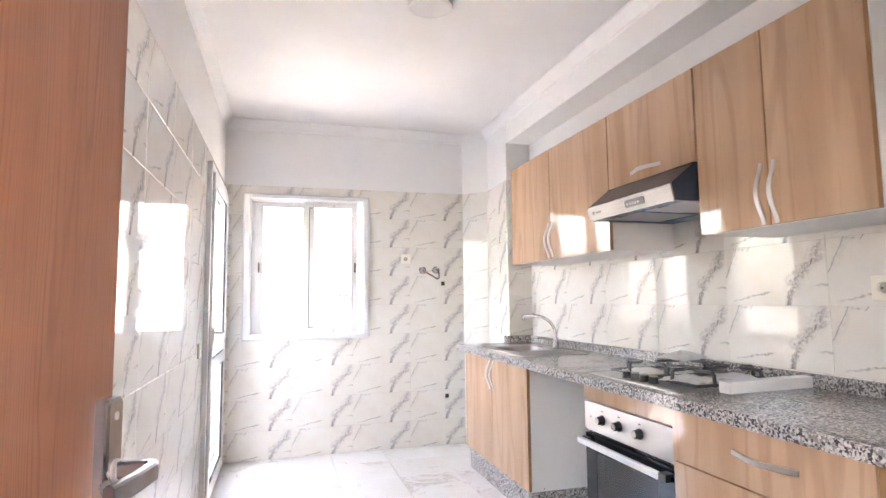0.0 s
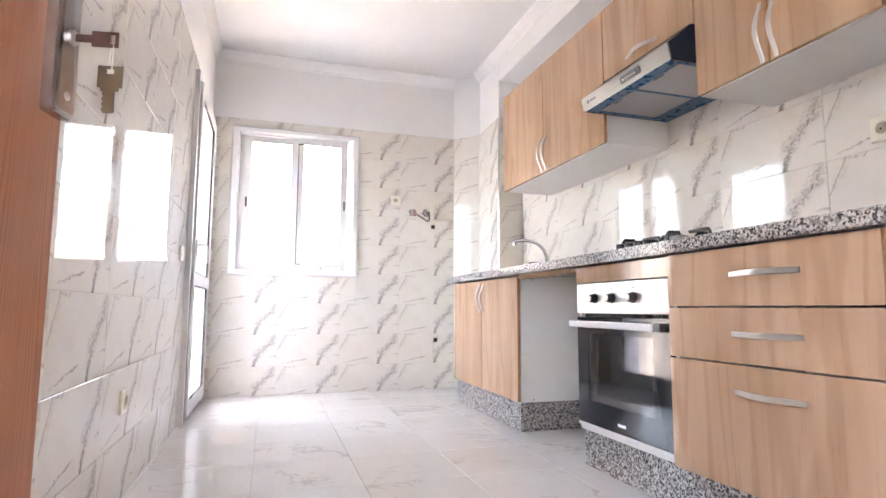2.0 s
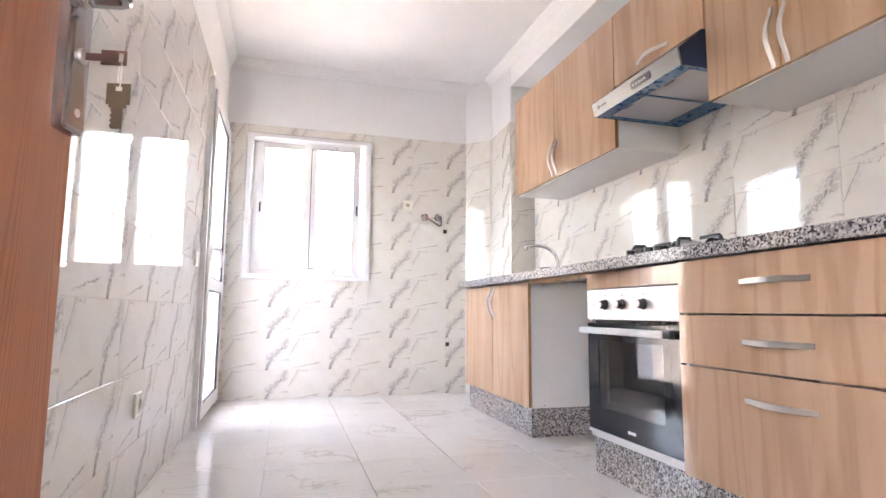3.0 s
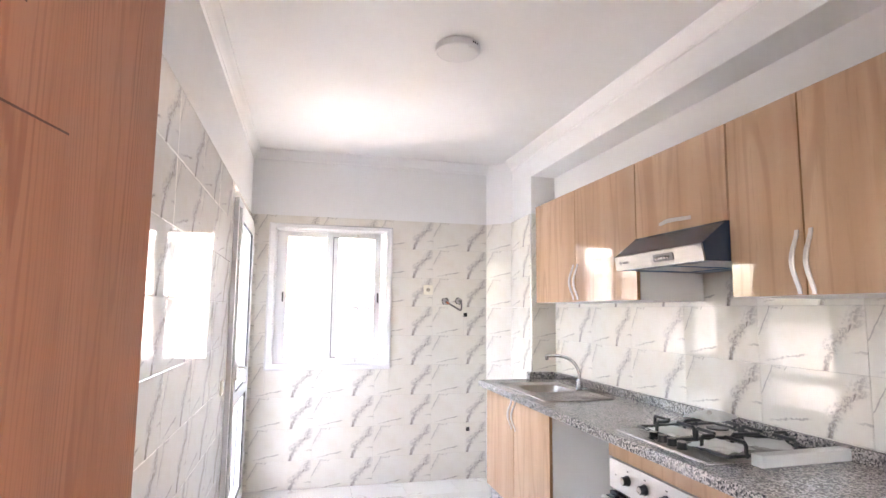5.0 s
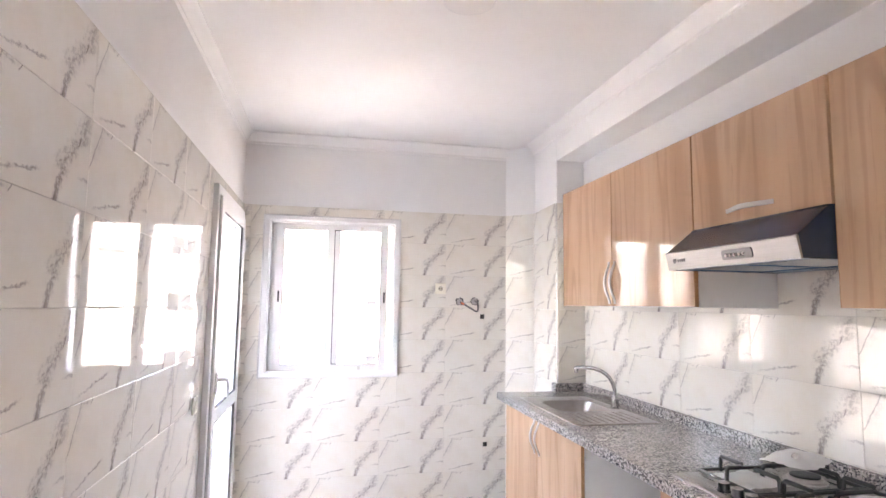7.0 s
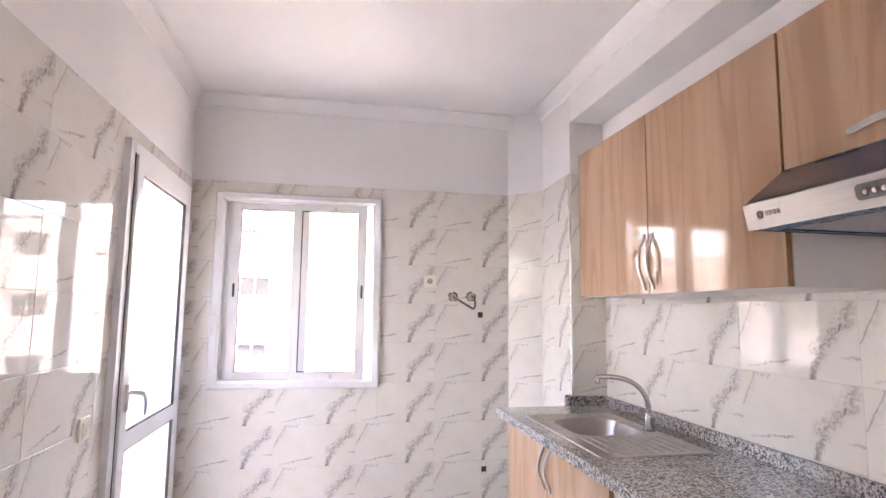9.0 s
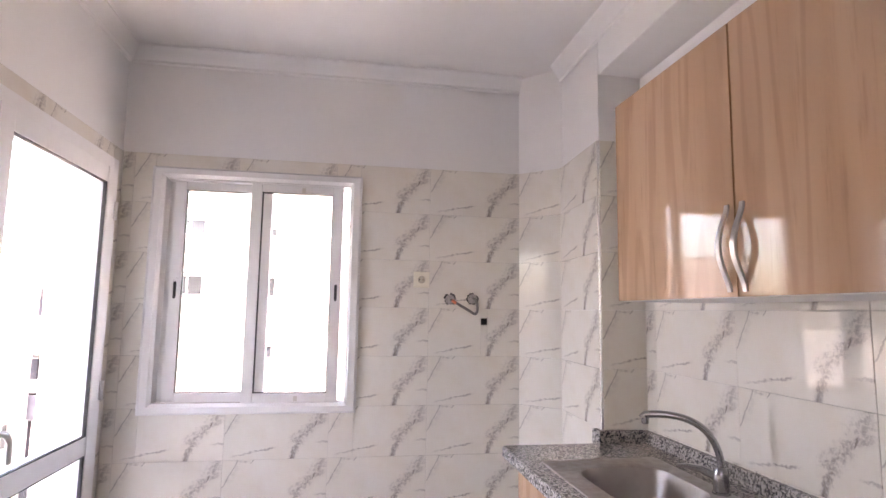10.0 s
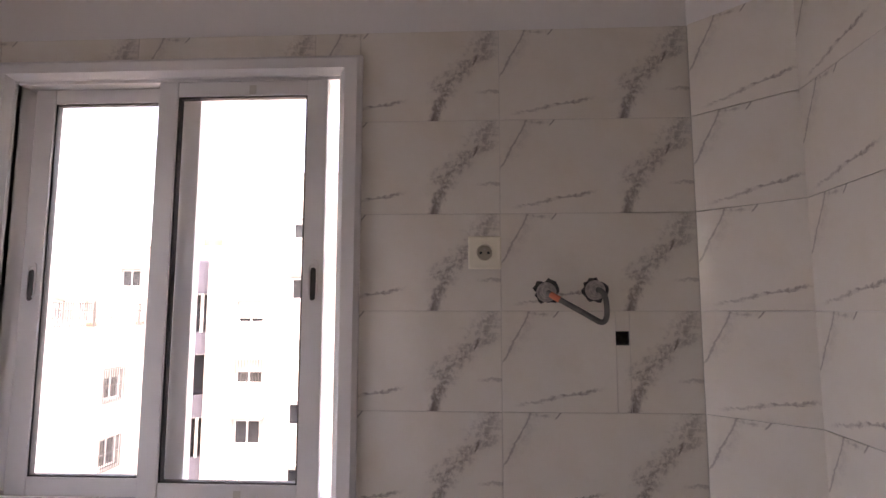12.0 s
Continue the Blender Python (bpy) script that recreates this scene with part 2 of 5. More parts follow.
def veneer(name, light, deep, line, rough):
    """Varnished veneer on a leaf that lies along x: upright lines that close to pointed arches."""
    m = material(name, light, rough, 0.0, 0.25)
    n = Nodes(m)
    p = n.coords("Object")
    sep = n.node("ShaderNodeSeparateXYZ", Vector=p)
    slow = n.noise(n.coords("Object", (1.0, 1.0, 0.35)), 2.2, 2.0, 0.5)
    sway = n.math("MULTIPLY_ADD", n.math("SUBTRACT", slow, 0.5), 0.12, sep.outputs[0])
    off = n.math("SUBTRACT", n.math("PINGPONG", sway, 0.085), 0.02)
    wobble = n.math("MULTIPLY", n.noise(n.coords("Object", (1.0, 1.0, 0.10)), 26.0, 3.0, 0.6), 2.6)
    f = n.math("ADD", n.math("MULTIPLY", n.math("MULTIPLY", off, off), 2300.0), n.math("MULTIPLY_ADD", sep.outputs[2], -3.4, wobble))
    ring = n.math("SINE", n.math("MULTIPLY", f, 6.2832))
    fade = span(n, n.noise(n.coords("Object", (1.0, 1.0, 0.2)), 9.0, 2.0), 0.35, 0.62, 0.25, 0.9)
    c = n.mix(span(n, n.noise(n.coords("Object", (1.0, 1.0, 0.12)), 12.0, 3.0), 0.35, 0.68), light + (1,), deep + (1,))
    c = n.mix(n.math("MULTIPLY", span(n, ring, 0.15, 1.0, 0.0, 0.55), fade), c, line + (1,))
    fine = n.noise(n.coords("Object", (1.0, 1.0, 0.035)), 260.0, 3.0, 0.6)
    c = n.mix(span(n, fine, 0.50, 0.75, 0.0, 0.35), c, line + (1,))
    n.colour(c)
    n.rough(span(n, fine, 0.3, 0.7, rough * 0.9, rough * 1.15))
    n.bump(fine, 0.04, 0.001)
    return m


DOOR_WOOD = veneer("varnished_door_wood", (0.33, 0.142, 0.083), (0.295, 0.122, 0.068), (0.18, 0.062, 0.031), 0.36)


def granite():
    m = material("grey_granite", (0.3, 0.3, 0.3), 0.14, 0.0, 0.25)
    n = Nodes(m)
    p = n.coords("Object")
    vor = n.t.nodes.new("ShaderNodeTexVoronoi")
    n.put(vor.inputs["Vector"], p)
    vor.inputs["Scale"].default_value = 170.0
    cell = n.node("ShaderNodeSeparateColor", Color=vor.outputs["Color"]).outputs[0]
    grain = n.ramp(cell, [(0.0, (0.025, 0.025, 0.03)), (0.22, (0.05, 0.05, 0.06)), (0.24, (0.19, 0.18, 0.18)), (0.52, (0.30, 0.275, 0.26)), (0.54, (0.46, 0.42, 0.39)), (1.0, (0.62, 0.575, 0.54))])
    big = n.noise(p, 75.0, 4.0, 0.7)
    c = n.mix(span(n, big, 0.56, 0.64, 0.0, 0.8), grain, (0.05, 0.05, 0.06, 1))
    c = n.mix(span(n, n.noise(p, 4.0, 3.0), 0.35, 0.7, 0.0, 0.25), c, (0.33, 0.29, 0.26, 1))
    n.colour(c)
    n.rough(span(n, n.noise(p, 9.0, 3.0), 0.3, 0.7, 0.10, 0.22))
    return m


GRANITE = granite()


def glass(name, tint=(1, 1, 1), rough=0.0):
    m = material(name, tint, rough)
    b = m.node_tree.nodes["Principled BSDF"]
    b.inputs["Transmission Weight"].default_value = 1.0
    b.inputs["IOR"].default_value = 1.45
    return m


CLEAR = glass("clear_glass")
SMOKED = glass("smoked_glass", (0.30, 0.30, 0.32))
BLACK_GLASS = material("black_glass", (0.012, 0.012, 0.015), 0.05, 0.0, 0.25)
RAIL = grainy("dull_grey_railing", (0.11, 0.105, 0.10), (0.08, 0.077, 0.075), 0.6)
FAR_GLASS = material("far_window_glass", (0.03, 0.033, 0.038), 0.15, 0.0, 0.3)
OPAL = grainy("opal_diffuser", (0.80, 0.78, 0.76), (0.79, 0.77, 0.75), 0.3)


def bag():
    m = material("thin_white_plastic", (0.86, 0.84, 0.82), 0.35)
    b = m.node_tree.nodes["Principled BSDF"]
    b.inputs["Transmission Weight"].default_value = 0.15
    n = Nodes(m)
    n.bump(n.noise(n.coords("Object"), 40.0, 4.0), 0.5, 0.004)
    return m


BAG = bag()


# ---- mesh helpers ----
def box(bm, x0, x1, y0, y1, z0, z1, bevel=0.0, segments=2):
    tmp = bmesh.new() if bevel else bm
    vs = [tmp.verts.new((x, y, z)) for x in (x0, x1) for y in (y0, y1) for z in (z0, z1)]
    for f in ((0, 1, 3, 2), (4, 6, 7, 5), (0, 4, 5, 1), (2, 3, 7, 6), (0, 2, 6, 4), (1, 5, 7, 3)):
        tmp.faces.new([vs[i] for i in f])
    if bevel:
        bmesh.ops.bevel(tmp, geom=list(tmp.edges), offset=bevel, segments=segments, affect="EDGES", profile=0.5)
        me = bpy.data.meshes.new("tmp")
        tmp.to_mesh(me)
        tmp.free()
        bm.from_mesh(me)
        bpy.data.meshes.remove(me)
    return bm


def solid(*dims, bevel=0.0015, segments=2):
    return box(bmesh.new(), *dims, bevel=bevel, segments=segments)


def loft(bm, rings, close=True, cap_start=False, cap_end=False):
    rows = [[bm.verts.new(p) for p in ring] for ring in rings]
    k = len(rows[0])
    for a, b in zip(rows, rows[1:]):
        for i in range(k if close else k - 1):
            j = (i + 1) % k
            bm.faces.new((a[i], a[j], b[j], b[i]))
    if cap_start:
        bm.faces.new(rows[0][::-1])
    if cap_end:
        bm.faces.new(rows[-1])
    return bm


def circle(c, u, v, r, k=20):
    c, u, v = Vector(c), Vector(u), Vector(v)
    return [c + r * (math.cos(2 * math.pi * i / k) * u + math.sin(2 * math.pi * i / k) * v) for i in range(k)]


def lathe(c, axis, profile, k=24):
    """Turned shape: profile of (along, radius) from c along axis."""
    axis = Vector(axis).normalized()
    u = axis.orthogonal().normalized()
    v = axis.cross(u)
    return loft(bmesh.new(), [circle(Vector(c) + axis * d, u, v, max(r, 1e-4), k) for d, r in profile], cap_start=True, cap_end=True)


def sweep(points, width, thick, side, round_k=0, bm=None):
    """A bar along points; side: the way its width lies. round_k: a round section of that many corners instead."""
    bm = bm or bmesh.new()
    pts = [Vector(p) for p in points]
    rings = []
    for i, p in enumerate(pts):
        t = (pts[min(i + 1, len(pts) - 1)] - pts[max(i - 1, 0)]).normalized()
        s = (Vector(side) - t * Vector(side).dot(t)).normalized()
        n = t.cross(s)
        w = width(i / (len(pts) - 1)) if callable(width) else width
        h = thick(i / (len(pts) - 1)) if callable(thick) else thick
        if round_k:
            rings.append([p + s * (w / 2) * math.cos(2 * math.pi * j / round_k) + n * (h / 2) * math.sin(2 * math.pi * j / round_k) for j in range(round_k)])
        else:
            a, b, e = w / 2, h / 2, min(w, h) * 0.22
            rings.append([p + s * x + n * y for x, y in ((a - e, -b), (a, -b + e), (a, b - e), (a - e, b), (-a + e, b), (-a, b - e), (-a, -b + e), (-a + e, -b))])
    return loft(bm, rings, cap_start=True, cap_end=True)


def arc(p0, p1, p2, k=12):
    """Points of a quadratic bend."""
    p0, p1, p2 = Vector(p0), Vector(p1), Vector(p2)
    return [(1 - t) ** 2 * p0 + 2 * t * (1 - t) * p1 + t * t * p2 for t in [i / k for i in range(k + 1)]]


def rounded(x0, x1, y0, y1, r, z, k=6):
    """Ring of points of a rounded rectangle."""
    out = []
    for cx, cy, a in ((x1 - r, y1 - r, 0), (x0 + r, y1 - r, 90), (x0 + r, y0 + r, 180), (x1 - r, y0 + r, 270)):
        for i in range(k + 1):
            t = radians(a + 90 * i / k)
            out.append((cx + r * math.cos(t), cy + r * math.sin(t), z))
    return out


def weighted_normals(me, least):
    """Corner normals led by the largest face, so that flat fronts stay flat beside their eased edges."""
    round_vert = [[] for _ in me.vertices]
    for p in me.polygons:
        for v in p.vertices:
            round_vert[v].append(p.index)
    face_n = [p.normal.copy() for p in me.polygons]
    area = [p.area for p in me.polygons]
    out = [None] * len(me.loops)
    for p in me.polygons:
        n = face_n[p.index]
        for li in p.loop_indices:
            s = Vector((0, 0, 0))
            for q in round_vert[me.loops[li].vertex_index]:
                if face_n[q].dot(n) > least:
                    s += face_n[q] * area[q]
            out[li] = s.normalized() if s.length > 1e-12 else n
    me.normals_split_custom_set(out)


def finish(bm, name, mat, smooth=False):
    bmesh.ops.recalc_face_normals(bm, faces=bm.faces)
    me = bpy.data.meshes.new(name)
    bm.to_mesh(me)
    bm.free()
    me.materials.append(mat)
    if smooth:
        for p in me.polygons:
            p.use_smooth = True
        weighted_normals(me, math.cos(radians(40)))
    return me


def thing(name, base, label, category, group=""):
    """An Empty at the thing's base, in the world."""
    ob = new(name)
    ob.empty_display_size = 0.05
    ob.location = base
    return tagged(ob, label, category, group)


def part(name, bm, mat, parent=None, label="", smooth=True):
    """One mesh, in world measures, under a thing or a part."""
    ob = new(name, finish(bm, name, mat, smooth))
    if parent is not None:
        ob.parent = parent
        if parent.type == "EMPTY":
            ob.location = -parent.location
    if label:
        ob["label"] = label
    return ob


def single(name, bm, mat, label, category, group="", kind="", smooth=True):
    return tagged(part(name, bm, mat, None, "", smooth), label, category, group, kind)


def minus(rect, holes):
    """The rectangles that are left of rect (u0, u1, v0, v1) outside the holes."""
    left = [rect]
    for h in holes:
        out = []
        for a0, a1, b0, b1 in left:
            if h[0] >= a1 or h[1] <= a0 or h[2] >= b1 or h[3] <= b0:
                out.append((a0, a1, b0, b1))
                continue
            if h[0] > a0:
                out.append((a0, h[0], b0, b1))
            if h[1] < a1:
                out.append((h[1], a1, b0, b1))
            c0, c1 = max(a0, h[0]), min(a1, h[1])
            if h[2] > b0:
                out.append((c0, c1, b0, h[2]))
            if h[3] < b1:
                out.append((c0, c1, h[3], b1))
        left = out
    return [r for r in left if r[1] - r[0] > 0.004 and r[3] - r[2] > 0.004]


def slab(rect, holes, low, high, axis):
    """A flat slab with openings right through it; axis: the one across it."""
    bm = bmesh.new()
    us = sorted({rect[0], rect[1], *[min(max(h[i], rect[0]), rect[1]) for h in holes for i in (0, 1)]})
    vs = sorted({rect[2], rect[3], *[min(max(h[i], rect[2]), rect[3]) for h in holes for i in (2, 3)]})
    full = {}
    for i in range(len(us) - 1):
        for j in range(len(vs) - 1):
            cu, cv = (us[i] + us[i + 1]) / 2, (vs[j] + vs[j + 1]) / 2
            full[i, j] = not any(h[0] < cu < h[1] and h[2] < cv < h[3] for h in holes)
    made = {}

    def at(i, j, w):
        if (i, j, w) not in made:
            u, v = us[i], vs[j]
            made[i, j, w] = bm.verts.new({"x": (w, u, v), "y": (u, w, v), "z": (u, v, w)}[axis])
        return made[i, j, w]

    for (i, j), ok in full.items():
        if not ok:
            continue
        bm.faces.new((at(i, j, low), at(i, j + 1, low), at(i + 1, j + 1, low), at(i + 1, j, low)))
        bm.faces.new((at(i, j, high), at(i + 1, j, high), at(i + 1, j + 1, high), at(i, j + 1, high)))
        for di, dj, a, b in ((-1, 0, (i, j), (i, j + 1)), (1, 0, (i + 1, j), (i + 1, j + 1)), (0, -1, (i, j), (i + 1, j)), (0, 1, (i, j + 1), (i + 1, j + 1))):
            if not full.get((i + di, j + dj), False):
                bm.faces.new((at(*a, low), at(*b, low), at(*b, high), at(*a, high)))
    return bm

# ---- the large structure ----
WIN = (0.275, 1.215, 0.945, 2.068)               # window opening: x0, x1, z0, z1
BDOOR = (3.235, 4.165, 0.0, 2.06)                # balcony door opening: y0, y1, z0, z1
HOLES = [(1.877, 1.911, 1.350, 1.384), (1.905, 1.938, 0.388, 0.422)]
BACKING = 0.008                                  # tile thickness in front of the wall


def structure(name, bm, mat, label, category, smooth=False):
    return single(name, bm, mat, label, category, kind="structure", smooth=smooth)


wall_far = structure("wall_north", slab((LW - 0.25, RW + 0.25, -0.2, TOP + 0.15), [WIN, *HOLES], BW + BACKING, BW + 0.22, "y"), PAINT, "white painted wall with marbled tiles up to head height", "wall")
wall_left = structure("wall_west", slab((FW - 0.2, BW + BACKING, -0.2, TOP + 0.15), [BDOOR], LW - 0.22, LW - BACKING, "x"), PAINT, "white painted wall with marbled tiles and a balcony door", "wall")
wall_right = structure("wall_east", slab((FW - 0.2, BW + BACKING, -0.2, TOP + 0.15), [], RW + BACKING, RW + 0.2, "x"), PAINT, "white painted wall with marbled tiles behind the kitchen units", "wall")
wall_door = structure("wall_south", slab((LW - 0.2, RW + 0.2, -0.2, TOP + 0.15), [(0.17, 1.02, -0.2, 2.06)], FW - 0.14, FW, "y"), PAINT, "white painted wall with the kitchen doorway", "wall")
floor = structure("floor", slab((LW - 0.2, RW + 0.2, -2.6, BW + 0.2), [], -0.2, -0.008, "z"), GROUT, "pale marbled floor of square glossy tiles", "floor")
ceiling = structure("ceiling", slab((LW - 0.2, RW + 0.2, -2.6, BW + 0.2), [], TOP, TOP + 0.14, "z"), CEILING, "plain white painted ceiling", "ceiling")
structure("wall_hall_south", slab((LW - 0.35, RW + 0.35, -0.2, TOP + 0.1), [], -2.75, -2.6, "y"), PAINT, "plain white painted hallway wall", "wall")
# Unseen hall sides; their openings are added to send fill light through the doorway.
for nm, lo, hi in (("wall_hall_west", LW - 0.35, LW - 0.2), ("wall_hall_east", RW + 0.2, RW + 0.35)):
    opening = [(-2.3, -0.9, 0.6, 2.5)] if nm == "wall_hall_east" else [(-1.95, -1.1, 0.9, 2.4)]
    structure(nm, slab((-2.6, FW - 0.2, -0.2, TOP + 0.1), opening, lo, hi, "x"), PAINT, "added white hallway wall, unseen, with an opening for fill light", "wall")

# pillar in the corner, with a slanting face, and the beam that runs from it
PILLAR = [(2.085, BW + BACKING), (2.258 + 0.006, 4.132), (COL_X + 0.008, COL_Y + 0.008), (RW + 0.02, COL_Y + 0.008), (RW + 0.02, BW + BACKING)]
bm = loft(bmesh.new(), [[(x, y, z) for x, y in PILLAR] for z in (-0.1, TOP)], cap_start=True, cap_end=True)
pillar = structure("pillar", bm, PAINT, "white corner pillar with marbled tiles and a slanting face", "pillar")
structure("ceiling_beam", solid(COL_X + 0.008, RW + 0.012, FW + 0.002, COL_Y + 0.006, BEAM_Z, TOP + 0.002, bevel=0.004), PAINT, "white painted beam under the ceiling", "beam")

# stepped plaster moulding where walls meet the ceiling
CORNICE = [(0.0, 0.0), (0.052, 0.0), (0.051, -0.012), (0.043, -0.020), (0.037, -0.034), (0.026, -0.050), (0.017, -0.062), (0.010, -0.068), (0.009, -0.080), (0.0, -0.086)]


def cornice(p, q, inward, name):
    p, q, w = Vector(p), Vector(q), Vector(inward)
    bm = loft(bmesh.new(), [[e + w * a + Vector((0, 0, b)) for a, b in CORNICE] for e in (p, q)], cap_start=True, cap_end=True)
    structure(name, bm, PLASTER, "white stepped plaster moulding under the ceiling", "moulding", smooth=True)


cornice((LW, BW + BACKING, TOP), (2.087, BW + BACKING, TOP), (0, -1, 0), "trim_north")
cornice((LW - BACKING, FW, TOP), (LW - BACKING, BW, TOP), (1, 0, 0), "trim_west")
cornice((COL_X + 0.008, FW, TOP), (COL_X + 0.008, 4.10, TOP), (-1, 0, 0), "trim_east")

# ---- openings ----
def window_unit():
    """Two-leaf sliding window in white profiles; the inner leaf stands slightly open."""
    w = thing("window_1", (0.745, BW + 0.05, 0.92), "white sliding window with two leaves, slightly open", "window")
    w["kind"] = "structure"
    x0, x1, z0, z1 = 0.242, 1.246, 0.917, 2.096
    i0, i1, k0, k1 = 0.305, 1.212, 0.955, 2.045
    y = BW
    # mitred architrave with a rounded inner lip
    prof = [(0.0, 0.0), (0.0, -0.014), (0.012, -0.022), (0.044, -0.022), (0.052, -0.012), (0.060, -0.006), (0.060, 0.02)]
    rings = []
    for cx, cz, sx, sz in ((x0, z0, 1, 1), (x1, z0, -1, 1), (x1, z1, -1, -1), (x0, z1, 1, -1), (x0, z0, 1, 1)):
        rings.append([(cx + sx * a, y + b, cz + sz * a * 0.8) for a, b in prof])
    part("architrave", loft(bmesh.new(), rings, close=False), PVC, w, smooth=False)
    # outer frame with its tracks
    fr = bmesh.new()
    for d in ((i0 - 0.035, i0 - 0.003, y + 0.004, y + 0.11, k0 - 0.02, k1 + 0.02), (i1 - 0.006, i1 + 0.03, y + 0.004, y + 0.11, k0 - 0.02, k1 + 0.02),
              (i0 - 0.003, i0 + 0.045, y + 0.072, y + 0.11, k0, k1), (i0, i1, y + 0.004, y + 0.11, k0 - 0.025, k0 + 0.006), (i0, i1, y + 0.004, y + 0.11, k1 - 0.006, k1 + 0.025)):
        box(fr, *d, bevel=0.002)
    part("window_frame", fr, PVC, w)
    for yy in (y + 0.014, y + 0.050):
        part("track", solid(i0, i1 - 0.006, yy - 0.003, yy + 0.003, k0 + 0.006, k0 + 0.016, bevel=0.001), NICKEL, w)

    def leaf(a, b, yc, left_w, right_w):
        lf = bmesh.new()
        zb, zt, d = k0 + 0.010, k1 - 0.008, 0.016
        box(lf, a, a + left_w, yc - d, yc + d, zb, zt, bevel=0.003)
        box(lf, b - right_w, b, yc - d, yc + d, zb, zt, bevel=0.003)
        box(lf, a + left_w, b - right_w, yc - d + 0.002, yc + d - 0.002, zb, zb + 0.046, bevel=0.003)
        box(lf, a + left_w, b - right_w, yc - d + 0.002, yc + d - 0.002, zt - 0.040, zt, bevel=0.003)
        ob = part("sash", lf, PVC, w)
        gk = bmesh.new()
        for q in ((a + left_w, a + left_w + 0.005, zb + 0.046, zt - 0.04), (b - right_w - 0.005, b - right_w, zb + 0.046, zt - 0.04),
                  (a + left_w, b - right_w, zb + 0.046, zb + 0.050), (a + left_w, b - right_w, zt - 0.044, zt - 0.04)):
            box(gk, q[0], q[1], yc - 0.010, yc + 0.010, q[2], q[3])
        part("gasket", gk, SILICONE, ob, "black rubber gasket", smooth=False)
        pane = part("pane", solid(a + left_w - 0.004, b - right_w + 0.004, yc - 0.002, yc + 0.002, zb + 0.04, zt - 0.035, bevel=0), CLEAR, ob, "clear glass pane", smooth=False)
        pane.visible_shadow = False
        return ob

    back = leaf(0.333, 0.800, y + 0.050, 0.055, 0.050)
    front = leaf(0.700, 1.154, y + 0.014, 0.052, 0.054)
    # recessed pulls
    for ob, x, yc in ((back, 0.362, y + 0.050), (front, 1.128, y + 0.014)):
        ring = lambda s, yy: [(x + 0.011 * s * math.cos(t), yy, 1.512 + 0.034 * math.copysign(1, math.sin(t)) * (1 if abs(math.sin(t)) > 1e-6 else 0) + 0.030 * (s - 1) + 0.011 * s * math.sin(t)) for t in [2 * math.pi * (i + 0.5) / 20 for i in range(20)]]
        part("pull", loft(bmesh.new(), [ring(1.15, yc - 0.0155), ring(1.1, yc - 0.020), ring(0.85, yc - 0.020), ring(0.8, yc - 0.017)], cap_end=True), PVC, ob)
        part("slot", loft(bmesh.new(), [ring(0.62, yc - 0.0172), ring(0.56, yc - 0.0205)], cap_end=True), SILICONE, ob, "black finger slot")
    # small scuffs on the profiles where stickers were pulled off
    for x, z in ((0.955, 0.985), (0.955, 2.012)):
        part("sticker_mark", solid(x - 0.010, x + 0.008, y - 0.0025, y - 0.0018, z - 0.012, z + 0.012, bevel=0), GROUT, front, "torn remains of a sticker", smooth=False)
    return w


window_unit()


